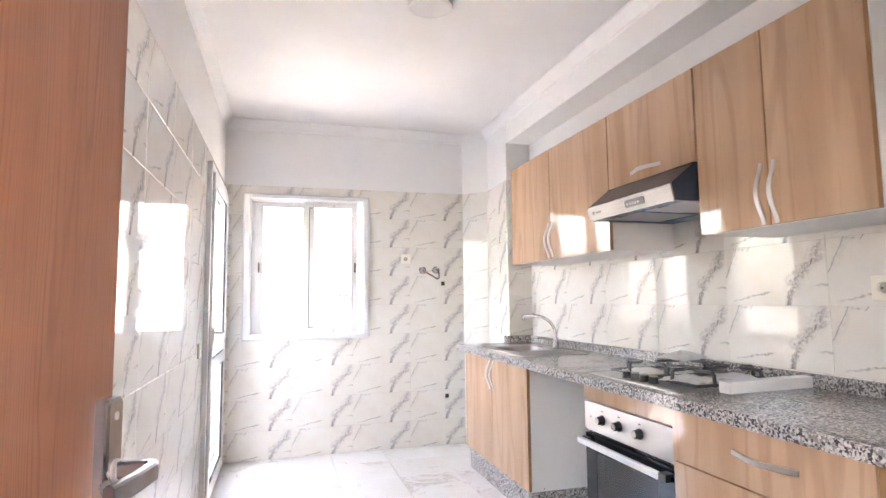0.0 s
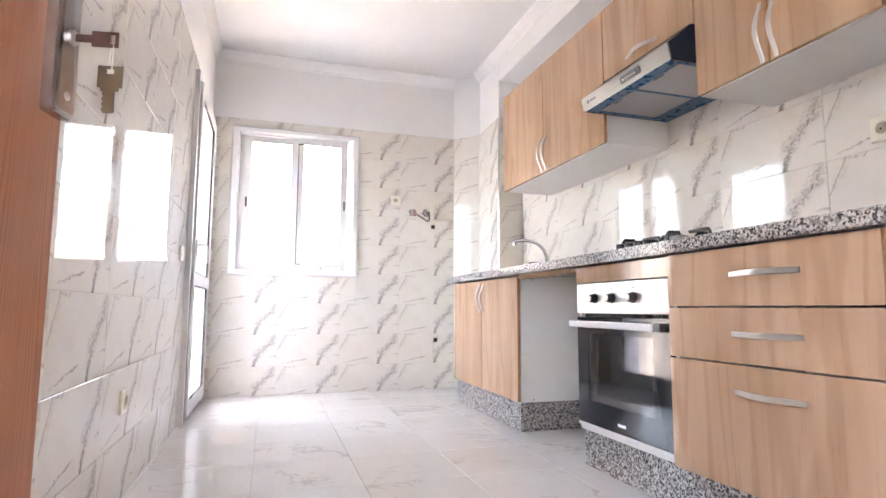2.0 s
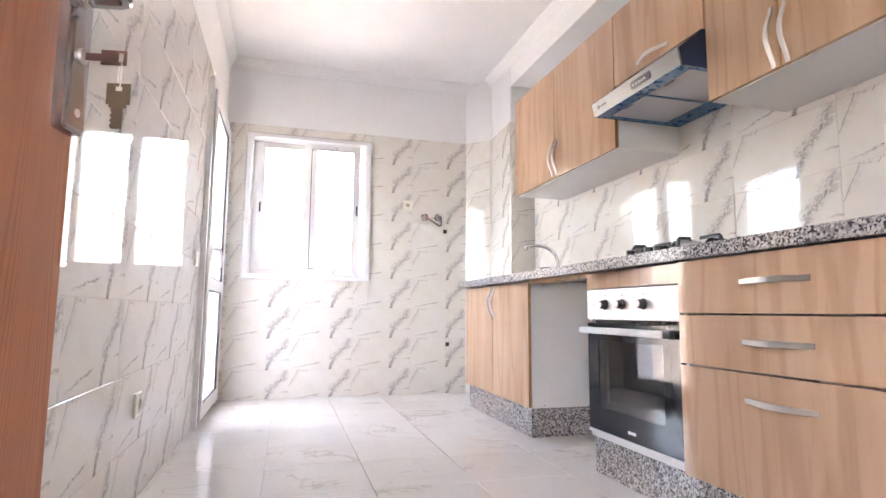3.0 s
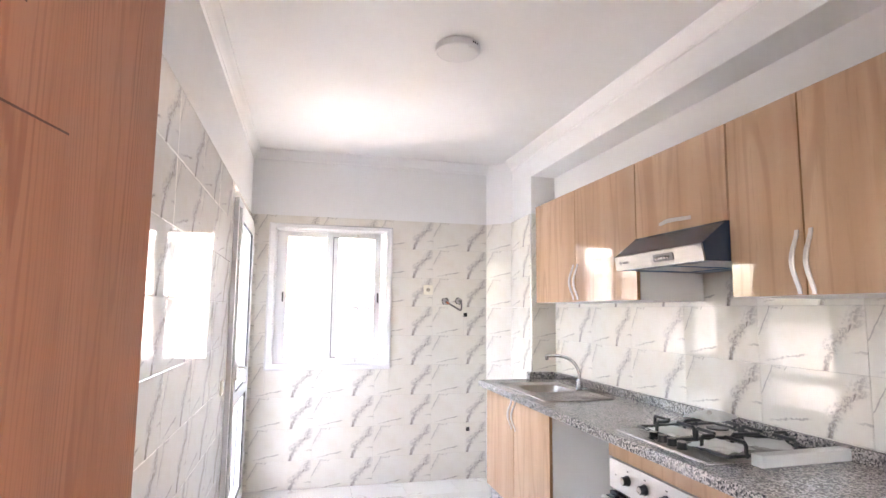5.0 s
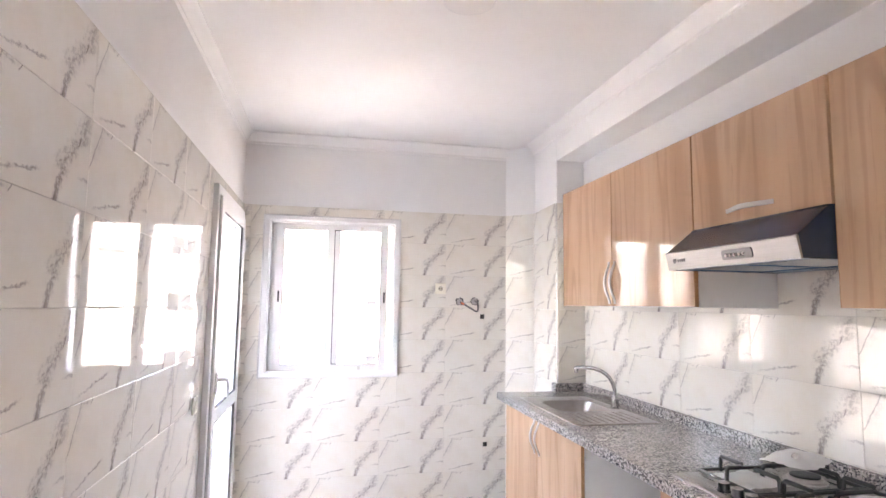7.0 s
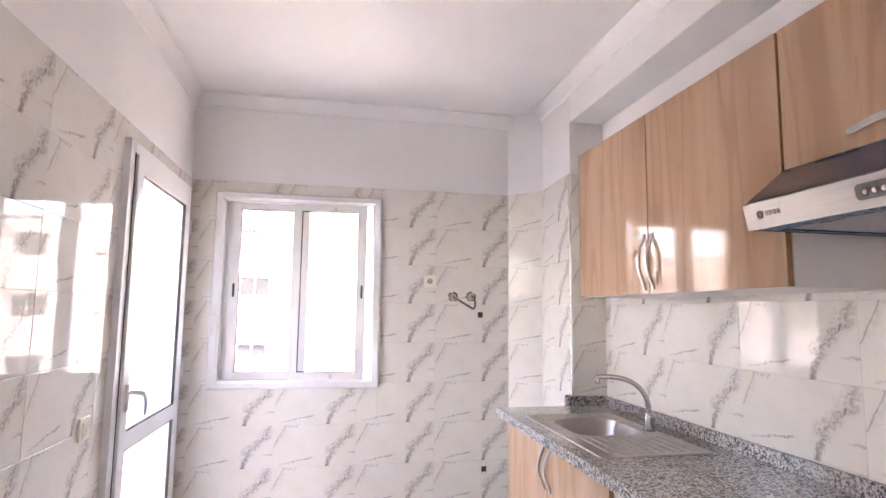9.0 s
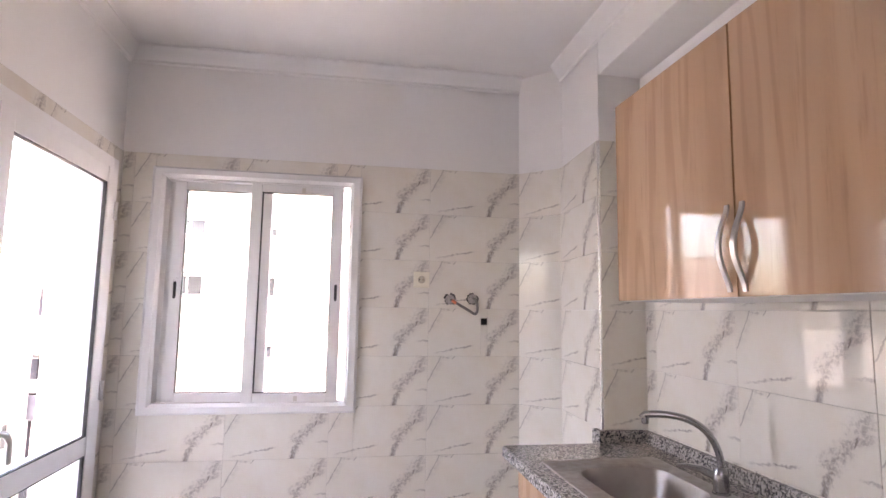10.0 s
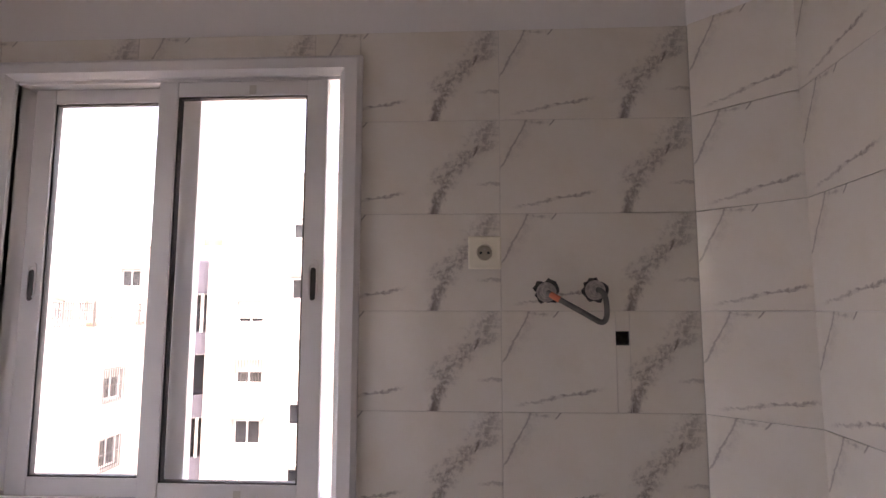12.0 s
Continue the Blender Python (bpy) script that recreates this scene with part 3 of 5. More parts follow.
def balcony_door():
    """White glazed door with a middle rail, closed, and the frame that stands proud of the tiles."""
    d = thing("door_1", (LW, 3.70, 0.0), "closed white balcony door with two glass panes", "door")
    d["kind"] = "structure"
    y0, y1, z1 = 3.215, 4.185, 2.085
    xf = 0.128
    fr = bmesh.new()
    box(fr, -0.05, xf, y0, y0 + 0.052, 0.0, z1, bevel=0.003)
    box(fr, -0.05, xf, y1 - 0.052, y1, 0.0, z1, bevel=0.003)
    box(fr, -0.05, xf, y0 + 0.052, y1 - 0.052, z1 - 0.052, z1, bevel=0.003)
    box(fr, -0.05, xf - 0.02, y0 + 0.052, y1 - 0.052, 0.0, 0.03, bevel=0.003)
    part("door_frame", fr, PVC, d)
    a, b, c, e = y0 + 0.056, y1 - 0.056, 0.035, z1 - 0.056
    lf = bmesh.new()
    xl, xr = 0.075, 0.142
    box(lf, xl, xr, a, a + 0.078, c, e, bevel=0.004)
    box(lf, xl, xr, b - 0.078, b, c, e, bevel=0.004)
    for q0, q1 in ((c, c + 0.085), (0.800, 0.876), (e - 0.072, e)):
        box(lf, xl + 0.001, xr - 0.001, a + 0.078, b - 0.078, q0, q1, bevel=0.004)
    leaf = part("door_leaf", lf, PVC, d)
    for q0, q1 in ((c + 0.085, 0.800), (0.876, e - 0.072)):
        gk = bmesh.new()
        box(gk, xr - 0.018, xr - 0.004, a + 0.078, a + 0.084, q0, q1)
        box(gk, xr - 0.018, xr - 0.004, b - 0.084, b - 0.078, q0, q1)
        box(gk, xr - 0.018, xr - 0.004, a + 0.078, b - 0.078, q0, q0 + 0.005)
        box(gk, xr - 0.018, xr - 0.004, a + 0.078, b - 0.078, q1 - 0.005, q1)
        part("gasket", gk, SILICONE, leaf, "black rubber gasket", smooth=False)
        pane = part("pane", solid(0.106, 0.110, a + 0.076, b - 0.076, q0 - 0.003, q1 + 0.003, bevel=0), CLEAR, leaf, "clear glass pane", smooth=False)
        pane.visible_shadow = False
    # Black strip, no rubber part: the gap's shade is put in as colour.
    gap = bmesh.new()
    box(gap, 0.118, 0.1295, y0 + 0.0505, a + 0.001, 0.03, z1 - 0.05)
    part("gasket", gap, SILICONE, d, "black strip that shades the gap between leaf and frame", smooth=False)
    # lever handle
    hy, hz = a + 0.040, 1.02
    h = part("door_handle", solid(xr, xr + 0.012, hy - 0.015, hy + 0.015, hz - 0.055, hz + 0.055, bevel=0.006, segments=3), PVC, leaf, "white lever handle")
    part("lever", sweep([(xr + 0.010, hy, hz + 0.02), (xr + 0.035, hy, hz + 0.02), (xr + 0.050, hy + 0.012, hz + 0.018), (xr + 0.054, hy + 0.05, hz + 0.008), (xr + 0.054, hy + 0.075, hz - 0.02), (xr + 0.052, hy + 0.082, hz - 0.085)], 0.020, 0.016, (0, 0.3, 1), 10), PVC, h)
    for z in (0.30, 1.05, 1.845):
        part("hinge", lathe((xf + 0.010, y1 - 0.022, z - 0.042), (0, 0, 1), [(0, 0.004), (0.001, 0.008), (0.04, 0.008), (0.041, 0.006), (0.043, 0.006), (0.044, 0.008), (0.083, 0.008), (0.084, 0.004)], 12), PVC, d)
    return d


balcony_door()


def room_door():
    """Varnished wooden leaf, standing open, with its plate, lever and keys."""
    edge, way = Vector((0.345, 0.420, 0.0)), Vector((0.174, 0.985, 0.0)).normalized()
    width = 0.80
    face = Vector((way.y, -way.x, 0.0))             # towards the walker
    d = new("door_2")
    d.empty_display_size = 0.05
    d.matrix_basis = Matrix.Translation(edge - way * width) @ Matrix(((way.x, -face.x, 0, 0), (way.y, -face.y, 0, 0), (0, 0, 1, 0), (0, 0, 0, 1)))
    tagged(d, "open varnished wooden door with a metal plate and keys", "door", kind="structure")

    def bit(name, bm, mat, parent, label="", smooth=True):
        ob = new(name, finish(bm, name, mat, smooth))
        ob.parent = parent
        if label:
            ob["label"] = label
        return ob

    # local: x along the leaf, -y out of the seen face, z up
    lf = bmesh.new()
    box(lf, 0.0, width, 0.0, 0.040, 0.012, 2.045, bevel=0.003)
    leaf = bit("door_leaf", lf, DOOR_WOOD, d, smooth=False)
    # Nothing is cut: raised dark strips carry the grooves' shade as colour.
    for z, end in ((1.567, 0.19), (1.664, 0.265), (0.62, 0.19), (0.52, 0.265)):
        bit("groove", solid(0.12, width - end, -0.0006, 0.002, z - 0.0011, z + 0.0011, bevel=0), GROOVE_SHADE, leaf, "dark strip in place of a shaded groove", smooth=False)
    px = width - 0.0225
    z0, z1 = 0.868, 1.112
    pl = loft(bmesh.new(), [rounded(px - 0.021, px + 0.021, z0, z1, 0.006, 0.0), rounded(px - 0.021, px + 0.021, z0, z1, 0.006, -0.011), rounded(px - 0.016, px + 0.016, z0 + 0.005, z1 - 0.005, 0.005, -0.015)], cap_end=True)
    bmesh.ops.transform(pl, matrix=Matrix(((1, 0, 0, 0), (0, 0, 1, 0), (0, 1, 0, 0), (0, 0, 0, 1))), verts=pl.verts)
    plate = bit("plate", pl, CHROME, leaf, "satin chrome lock plate")
    for z in (z0 + 0.022, z1 - 0.022):
        bit("screw", lathe((px, -0.0145, z), (0, -1, 0), [(0, 0.005), (0.0015, 0.005), (0.0016, 0.003), (0.0006, 0.002)], 12), NICKEL, plate)
    hz = 1.026
    bit("lever_collar", lathe((px, -0.0145, hz), (0, -1, 0), [(0, 0.013), (0.004, 0.013), (0.006, 0.010)], 20), NICKEL, plate)
    bit("lever", sweep([(px, -0.016, hz), (px, -0.052, hz), (px - 0.004, -0.060, hz), (px - 0.014, -0.064, hz), (px - 0.060, -0.064, hz + 0.001), (px - 0.115, -0.061, hz + 0.003)], lambda t: 0.020 + 0.004 * t, lambda t: 0.015 - 0.003 * t, (0, 0, 1)), CHROME, plate)
    kz, ko = 0.956, -0.036
    bit("lock_ring", lathe((px, -0.0145, kz), (0, -1, 0), [(0, 0.0085), (0.004, 0.0085), (0.005, 0.006)], 16), NICKEL, plate)
    # key in the lock, its bow upright and pierced, and a second key hanging from it
    kb = slab((ko - 0.027, ko, kz - 0.0085, kz + 0.0085), [(ko - 0.024, ko - 0.018, kz - 0.005, kz + 0.006)], px - 0.0012, px + 0.0012, "x")
    box(kb, px - 0.0011, px + 0.0011, ko, -0.018, kz - 0.004, kz + 0.004)
    bit("key", kb, BROWN_KEY, plate, "browned key in the lock", smooth=False)
    rc = (ko - 0.021, kz - 0.020)
    ring = [(px + 0.003 * math.cos(t), rc[0] + 0.003 * math.cos(t), rc[1] + 0.017 * math.sin(t)) for t in [2 * math.pi * i / 16 for i in range(17)]]
    bit("key_ring", sweep(ring, 0.0012, 0.0012, (1, 0, 0), 6), NICKEL, plate)
    top = kz - 0.030
    k2 = slab((rc[0] - 0.0125, rc[0] + 0.0125, top - 0.024, top), [(rc[0] - 0.004, rc[0] + 0.004, top - 0.009, top - 0.003)], px - 0.0011, px + 0.0011, "x")
    box(k2, px - 0.0010, px + 0.0010, rc[0] - 0.0055, rc[0] + 0.0055, top - 0.052, top - 0.0235)
    for notch in range(4):
        z = top - 0.029 - notch * 0.006
        box(k2, px - 0.0010, px + 0.0010, rc[0] + 0.0055, rc[0] + 0.0068, z - 0.0035, z)
    box(k2, px - 0.0011, px + 0.0011, rc[0] - 0.009, rc[0] + 0.009, top - 0.028, top - 0.0235)
    bit("key", k2, BRASS, plate, "dull brass key hanging on a ring", smooth=False)
    for z in (0.25, 1.0, 1.8):
        bit("hinge", lathe((-0.004, -0.006, z - 0.04), (0, 0, 1), [(0, 0.005), (0.001, 0.007), (0.08, 0.007), (0.081, 0.005)], 12), NICKEL, d)
    return d


room_door()

# ---- kitchen units ----
FACE_SINK, FACE_OVEN, FACE_DRAW = 1.868, 1.862, 1.838
PLINTH_X, PLINTH_Z = 1.902, 0.162
UNDER = COUNTER - 0.042
UF, UB, UZ0, UZ1 = 2.067, RW - 0.004, 1.457, 2.118


def bow_handle(parent, centre, length, along, outward, stand=0.028, label="curved brushed metal handle"):
    """A flat curved pull: two feet and a waisted bow, thicker in the middle."""
    c, a, o = Vector(centre), Vector(along), Vector(outward)
    side = a.cross(o)
    pts = []
    for i in range(17):
        t = -1 + i / 8
        rise = stand * (0.5 + 0.5 * math.cos(math.pi * t)) ** 0.75
        pts.append(c + a * (t * length / 2) + o * max(rise, 0.001))
    return part("handle", sweep(pts, lambda t: 0.0175 - 0.003 * abs(2 * t - 1), lambda t: 0.006 + 0.002 * (1 - abs(2 * t - 1)), side), NICKEL, parent, label)


def front_panel(parent, name, x, y0, y1, z0, z1, thick=0.018, gap=0.0035):
    p = part(name, solid(x, x + thick, y0 + gap, y1 - gap, z0 + 0.0015, z1 - 0.0015, bevel=0.0012), OAK, parent)
    return p


def carcass(parent, x0, x1, y0, y1, z0, z1, top=True, t=0.016):
    """Open-fronted white board box."""
    for nm, dims in (("side_panel", (x0, x1, y0, y0 + t, z0, z1)), ("side_panel", (x0, x1, y1 - t, y1, z0, z1)), ("bottom_panel", (x0, x1, y0 + t, y1 - t, z0, z0 + t)),
                     ("top_panel", (x0, x1, y0 + t, y1 - t, z1 - t, z1)), ("back_panel", (x1 - 0.006, x1, y0 + t, y1 - t, z0 + t, z1 - t))):
        if top or nm != "top_panel":
            part(nm, solid(*dims, bevel=0.0008), MELAMINE, parent, "white melamine board", smooth=False)


def wood_edge(parent, x, y0, y1, z0, z1):
    part("edging", solid(x - 0.001, x + 0.0165, y0, y1, z0, z1, bevel=0.0006), OAK_EDGE, parent, smooth=False)


# sink cabinet
y0, y1 = 2.535, 3.625
c = thing("sink_cabinet", (2.1, (y0 + y1) / 2, PLINTH_Z), "oak-look base cabinet with two closed doors under the sink", "cabinet", "base units")
carcass(c, FACE_SINK + 0.019, 2.40, y0, y1, PLINTH_Z + 0.002, UNDER - 0.002, top=False)
ym = 3.085
for a, b, hy in ((y0, ym, ym - 0.032), (ym, y1, ym + 0.032)):
    dr = front_panel(c, "door", FACE_SINK, a, b, PLINTH_Z + 0.004, UNDER - 0.006)
    for e in (a + 0.0018, b - 0.0034):
        wood_edge(dr, FACE_SINK + 0.0008, e, e + 0.0016, PLINTH_Z + 0.006, UNDER - 0.008)
    bow_handle(dr, (FACE_SINK, hy, 0.735), 0.185, (0, 0, 1), (-1, 0, 0))
for xx in (1.96, 2.33):
    part("screw", lathe((xx, y0 + 0.0005, PLINTH_Z + 0.016), (0, -1, 0), [(0, 0.004), (0.0015, 0.0035)], 10), CHROME, c, "small screw")
    part("screw", lathe((xx, y0 + 0.0005, UNDER - 0.025), (0, -1, 0), [(0, 0.004), (0.0015, 0.0035)], 10), CHROME, c, "small screw")

# rail over the open bay
single("bay_rail", solid(FACE_SINK + 0.005, FACE_SINK + 0.10, 1.905, y0 - 0.001, UNDER - 0.019, UNDER - 0.001, bevel=0.001), OAK_EDGE, "narrow wooden rail under the worktop", "rail")

# oven cabinet
oy0, oy1 = 1.300, 1.897
oc = thing("oven_cabinet", (2.1, 1.6, PLINTH_Z), "oak-look base cabinet around the built-in oven", "cabinet", "base units")
for nm, dims in (("side_panel", (FACE_OVEN + 0.02, 2.40, oy0 - 0.014, oy0 - 0.001, PLINTH_Z + 0.001, UNDER - 0.002)), ("side_panel", (FACE_OVEN + 0.02, 2.40, oy1 + 0.001, oy1 + 0.015, PLINTH_Z + 0.001, UNDER - 0.002)),
                 ("bottom_panel", (FACE_OVEN + 0.006, 2.40, oy0 - 0.001, oy1 + 0.001, PLINTH_Z + 0.001, PLINTH_Z + 0.018))):
    part(nm, solid(*dims, bevel=0.0008), MELAMINE, oc, "white melamine board", smooth=False)
front_panel(oc, "filler_panel", FACE_OVEN, oy0 - 0.012, oy1 + 0.012, 0.777, UNDER - 0.003)


def oven():
    o = thing("oven", (2.1, 1.6, PLINTH_Z + 0.019), "built-in oven with steel panel, three knobs and black glass door", "oven")
    x = FACE_OVEN
    part("control_panel", solid(x - 0.004, x + 0.03, oy0 + 0.001, oy1 - 0.001, 0.650, 0.773, bevel=0.002), PANEL_STEEL, o, "brushed steel control panel")
    part("cavity", solid(x + 0.030, 2.38, oy0 + 0.012, oy1 - 0.012, PLINTH_Z + 0.020, 0.772, bevel=0.002), BLACK_STEEL, o)
    vent = bmesh.new()
    for i in range(26):
        yy = oy0 + 0.05 + i * 0.0195
        box(vent, x + 0.006, x + 0.016, yy, yy + 0.010, 0.6375, 0.6465)
    part("vent", vent, SILICONE, o, "row of vent slots", smooth=False)
    dz0, dz1 = 0.196, 0.634
    bm = slab((oy0 + 0.003, oy1 - 0.003, dz0, dz1), [(1.395, 1.812, 0.290, 0.566)], x - 0.004, x + 0.018, "x")
    door = part("door", bm, BLACK_GLASS, o, "black glass door", smooth=False)
    part("inner_frame", slab((1.38, 1.825, 0.272, 0.582), [(1.425, 1.782, 0.315, 0.545)], x + 0.019, x + 0.026, "x"), BLACK_STEEL, door, smooth=False)
    part("pane", solid(x - 0.0025, x + 0.0005, 1.395, 1.812, 0.290, 0.566, bevel=0), SMOKED, door, "dark see-through pane", smooth=False)
    rk = bmesh.new()
    for zz in (0.42,):
        sweep([(x + 0.06, 1.42, zz), (x + 0.06, 1.79, zz)], 0.005, 0.005, (1, 0, 0), 8, rk)
    part("rack", rk, NICKEL, o, "wire oven rack")
    part("handle", solid(x - 0.048, x - 0.026, oy0 + 0.045, oy1 - 0.001, 0.592, 0.618, bevel=0.006, segments=3), PVC, door, "pale bar handle")
    for yy in (oy0 + 0.004, oy1 - 0.045):
        part("handle_end", solid(x - 0.044 if yy < 1.5 else x - 0.026, x - 0.003, yy, yy + 0.042, 0.590, 0.620, bevel=0.005), BLACK_PLASTIC, door, "black handle end")
    part("badge", solid(x - 0.0052, x - 0.0038, 1.565, 1.615, 0.222, 0.233, bevel=0.0006), NICKEL, door, "small metal badge")
    part("bottom_trim", solid(x - 0.006, x + 0.02, oy0 - 0.001, oy1 + 0.001, PLINTH_Z + 0.0195, 0.194, bevel=0.002), PVC, o, "white strip under the door")
    for yy in (1.752, 1.632, 1.496):
        k = part("knob", lathe((x - 0.004, yy, 0.711), (-1, 0, 0), [(0, 0.021), (0.006, 0.021), (0.008, 0.018), (0.026, 0.0165), (0.028, 0.014)], 24), BLACK_PLASTIC, o, "black knob with a steel cap")
        part("cap", lathe((x - 0.0318, yy, 0.711), (-1, 0, 0), [(0, 0.0145), (0.002, 0.0140), (0.003, 0.012)], 24), STEEL, k)
        part("mark", solid(x - 0.0052, x - 0.0035, yy - 0.006, yy + 0.006, 0.745, 0.750, bevel=0), BLACK_PLASTIC, o, "tiny printed mark", smooth=False)
    part("indicator", lathe((x - 0.004, 1.845, 0.711), (-1, 0, 0), [(0, 0.0035), (0.002, 0.003)], 12), BLACK_PLASTIC, o, "small indicator lamp")
    return o


oven()

# drawer unit
dy0, dy1 = 0.590, 1.285
d = thing("drawer_unit", (2.1, 0.92, PLINTH_Z), "oak-look base unit with three closed drawers", "drawer unit", "base units")
carcass(d, FACE_DRAW + 0.022, 2.40, dy0, dy1 - 0.004, PLINTH_Z + 0.002, UNDER - 0.002)
for z0, z1, hz in ((0.676, UNDER - 0.004, 0.768), (0.515, 0.674, 0.598), (PLINTH_Z + 0.004, 0.513, 0.436)):
    p = front_panel(d, "drawer", FACE_DRAW, dy0, dy1, z0, z1, 0.02)
    bow_handle(p, (FACE_DRAW, 0.905, hz), 0.225, (0, 1, 0), (-1, 0, 0))
part("edging", solid(FACE_DRAW + 0.001, FACE_DRAW + 0.55, dy0 - 0.004, dy0 - 0.001, PLINTH_Z + 0.004, UNDER - 0.004, bevel=0.0008), OAK_EDGE, d, "wooden side edge", smooth=False)

# granite plinth
bm = bmesh.new()
box(bm, PLINTH_X, PLINTH_X + 0.02, 0.60, 1.925, 0.001, PLINTH_Z, bevel=0.0015)
single("plinth", bm, GRANITE, "speckled grey granite plinth under the base units", "plinth")
bm = bmesh.new()
box(bm, PLINTH_X, PLINTH_X + 0.02, 2.575, 3.640, 0.001, PLINTH_Z, bevel=0.0015)
box(bm, PLINTH_X + 0.0205, 2.40, 2.575, 2.595, 0.001, PLINTH_Z, bevel=0.0015)
single("plinth", bm, GRANITE, "speckled grey granite plinth with a return under the sink cabinet", "plinth")

# worktop with the cut-out for the sink, and its upstands
SINK = (1.880, 2.318, 2.610, 3.405)
bowl = (1.958, 2.262, 2.945, 3.300)
cut = (bowl[0] - 0.004, bowl[1] + 0.004, bowl[2] - 0.004, bowl[3] + 0.004)
CFRONT = 1.812
bm = slab((CFRONT, RW - 0.001, 0.545, 3.652), [cut], COUNTER - 0.042, COUNTER, "z")
edges = [e for e in bm.edges if all(abs(v.co.x - CFRONT) < 1e-5 for v in e.verts) and abs(e.verts[0].co.z - e.verts[1].co.z) < 1e-5]
bmesh.ops.bevel(bm, geom=edges, offset=0.004, segments=2, affect="EDGES")
worktop = single("worktop", bm, GRANITE, "speckled grey granite worktop along the wall", "worktop", smooth=False)
single("upstand", solid(RW - 0.024, RW - 0.001, 0.545, COL_Y - 0.001, COUNTER + 0.0005, 0.942, bevel=0.0015), GRANITE, "speckled grey granite upstand along the wall", "upstand", smooth=False)
single("upstand", solid(COL_X - 0.024, RW - 0.025, COL_Y - 0.024, COL_Y - 0.001, COUNTER + 0.0005, 0.944, bevel=0.0015), GRANITE, "short granite upstand against the pillar", "upstand", smooth=False)
part("end_piece", solid(COL_X - 0.024, COL_X - 0.002, COL_Y - 0.0005, COL_Y + 0.045, COUNTER - 0.04, 0.944, bevel=0.0015), GRANITE, bpy.data.objects["upstand.001"], smooth=False)


def sink():
    s = thing("sink", (2.1, 3.0, COUNTER), "stainless steel inset sink with bowl and ridged drainer", "sink")
    z = COUNTER
    x0, x1, y0, y1 = SINK
    b0, b1, c0, c1 = bowl
    rings = [rounded(x0, x1, y0, y1, 0.018, z + 0.0005, 8), rounded(x0 + 0.001, x1 - 0.001, y0 + 0.001, y1 - 0.001, 0.018, z + 0.005, 8), rounded(x0 + 0.006, x1 - 0.006, y0 + 0.006, y1 - 0.006, 0.016, z + 0.006, 8),
             rounded(x0 + 0.02, x1 - 0.02, y0 + 0.02, y1 - 0.02, 0.02, z + 0.004, 8), rounded(b0 - 0.012, b1 + 0.012, c0 - 0.012, c1 + 0.012, 0.09, z + 0.004, 8), rounded(b0, b1, c0, c1, 0.085, z + 0.0005, 8)]
    for t, depth in ((0.003, 0.006), (0.008, 0.03), (0.016, 0.07), (0.026, 0.10), (0.040, 0.122), (0.058, 0.135), (0.075, 0.140)):
        rings.append(rounded(b0 + t, b1 - t, c0 + t, c1 - t, 0.085 - 0.25 * t, z - depth, 8))
    part("basin", loft(bmesh.new(), rings, cap_end=True), SINK_STEEL, s)
    part("drain", lathe(((b0 + b1) / 2, (c0 + c1) / 2, z - 0.140), (0, 0, 1), [(0, 0.040), (0.002, 0.040), (0.003, 0.034), (0.001, 0.030), (0.001, 0.0)], 24), CHROME, s, "round chrome drain")
    for i in range(9):
        x = x0 + 0.060 + i * 0.040
        part("ridge", sweep([(x, y0 + 0.04, z + 0.0042), (x, y0 + 0.05, z + 0.0062), (x, c0 - 0.065, z + 0.0062), (x, c0 - 0.05, z + 0.0042)], 0.012, 0.003, (1, 0, 0)), SINK_STEEL, s)
    return s


sink()


def tap():
    t = thing("tap", (2.285, 2.985, COUNTER + 0.006), "satin chrome mixer tap with a curved spout by the sink", "tap")
    x, y, z = 2.285, 2.985, COUNTER + 0.006
    part("base", lathe((x, y, z), (0, 0, 1), [(0, 0.026), (0.006, 0.026), (0.008, 0.022), (0.055, 0.021), (0.068, 0.018), (0.075, 0.012)], 24), CHROME, t)
    tip = Vector((2.10, 3.075, 1.100))
    way = Vector((tip.x - x, tip.y - y, 0))
    pts = [Vector((x, y, z + 0.05)), Vector((x, y, z + 0.09))] + arc((x, y, z + 0.10), Vector((x, y, z + 0.235)) + way * 0.12, tip + Vector((0, 0, 0.012)), 14) + [tip + way.normalized() * 0.010 + Vector((0, 0, 0.0))]
    part("spout", sweep(pts, 0.021, 0.021, way.cross(Vector((0, 0, 1))), 14), CHROME, t)
    part("nozzle", lathe(tip + Vector((0, 0, 0.006)), (0, 0, -1), [(0, 0.011), (0.020, 0.011), (0.022, 0.008)], 16), CHROME, t)
    part("lever", sweep([(x - 0.004, y + 0.002, z + 0.045), (x - 0.045, y + 0.028, z + 0.064), (x - 0.075, y + 0.048, z + 0.068), (x - 0.100, y + 0.066, z + 0.066)], lambda k: 0.024 - 0.004 * k, lambda k: 0.026 - 0.018 * k, (0.5, 0.8, 0)), CHROME, t)
    return t


tap()


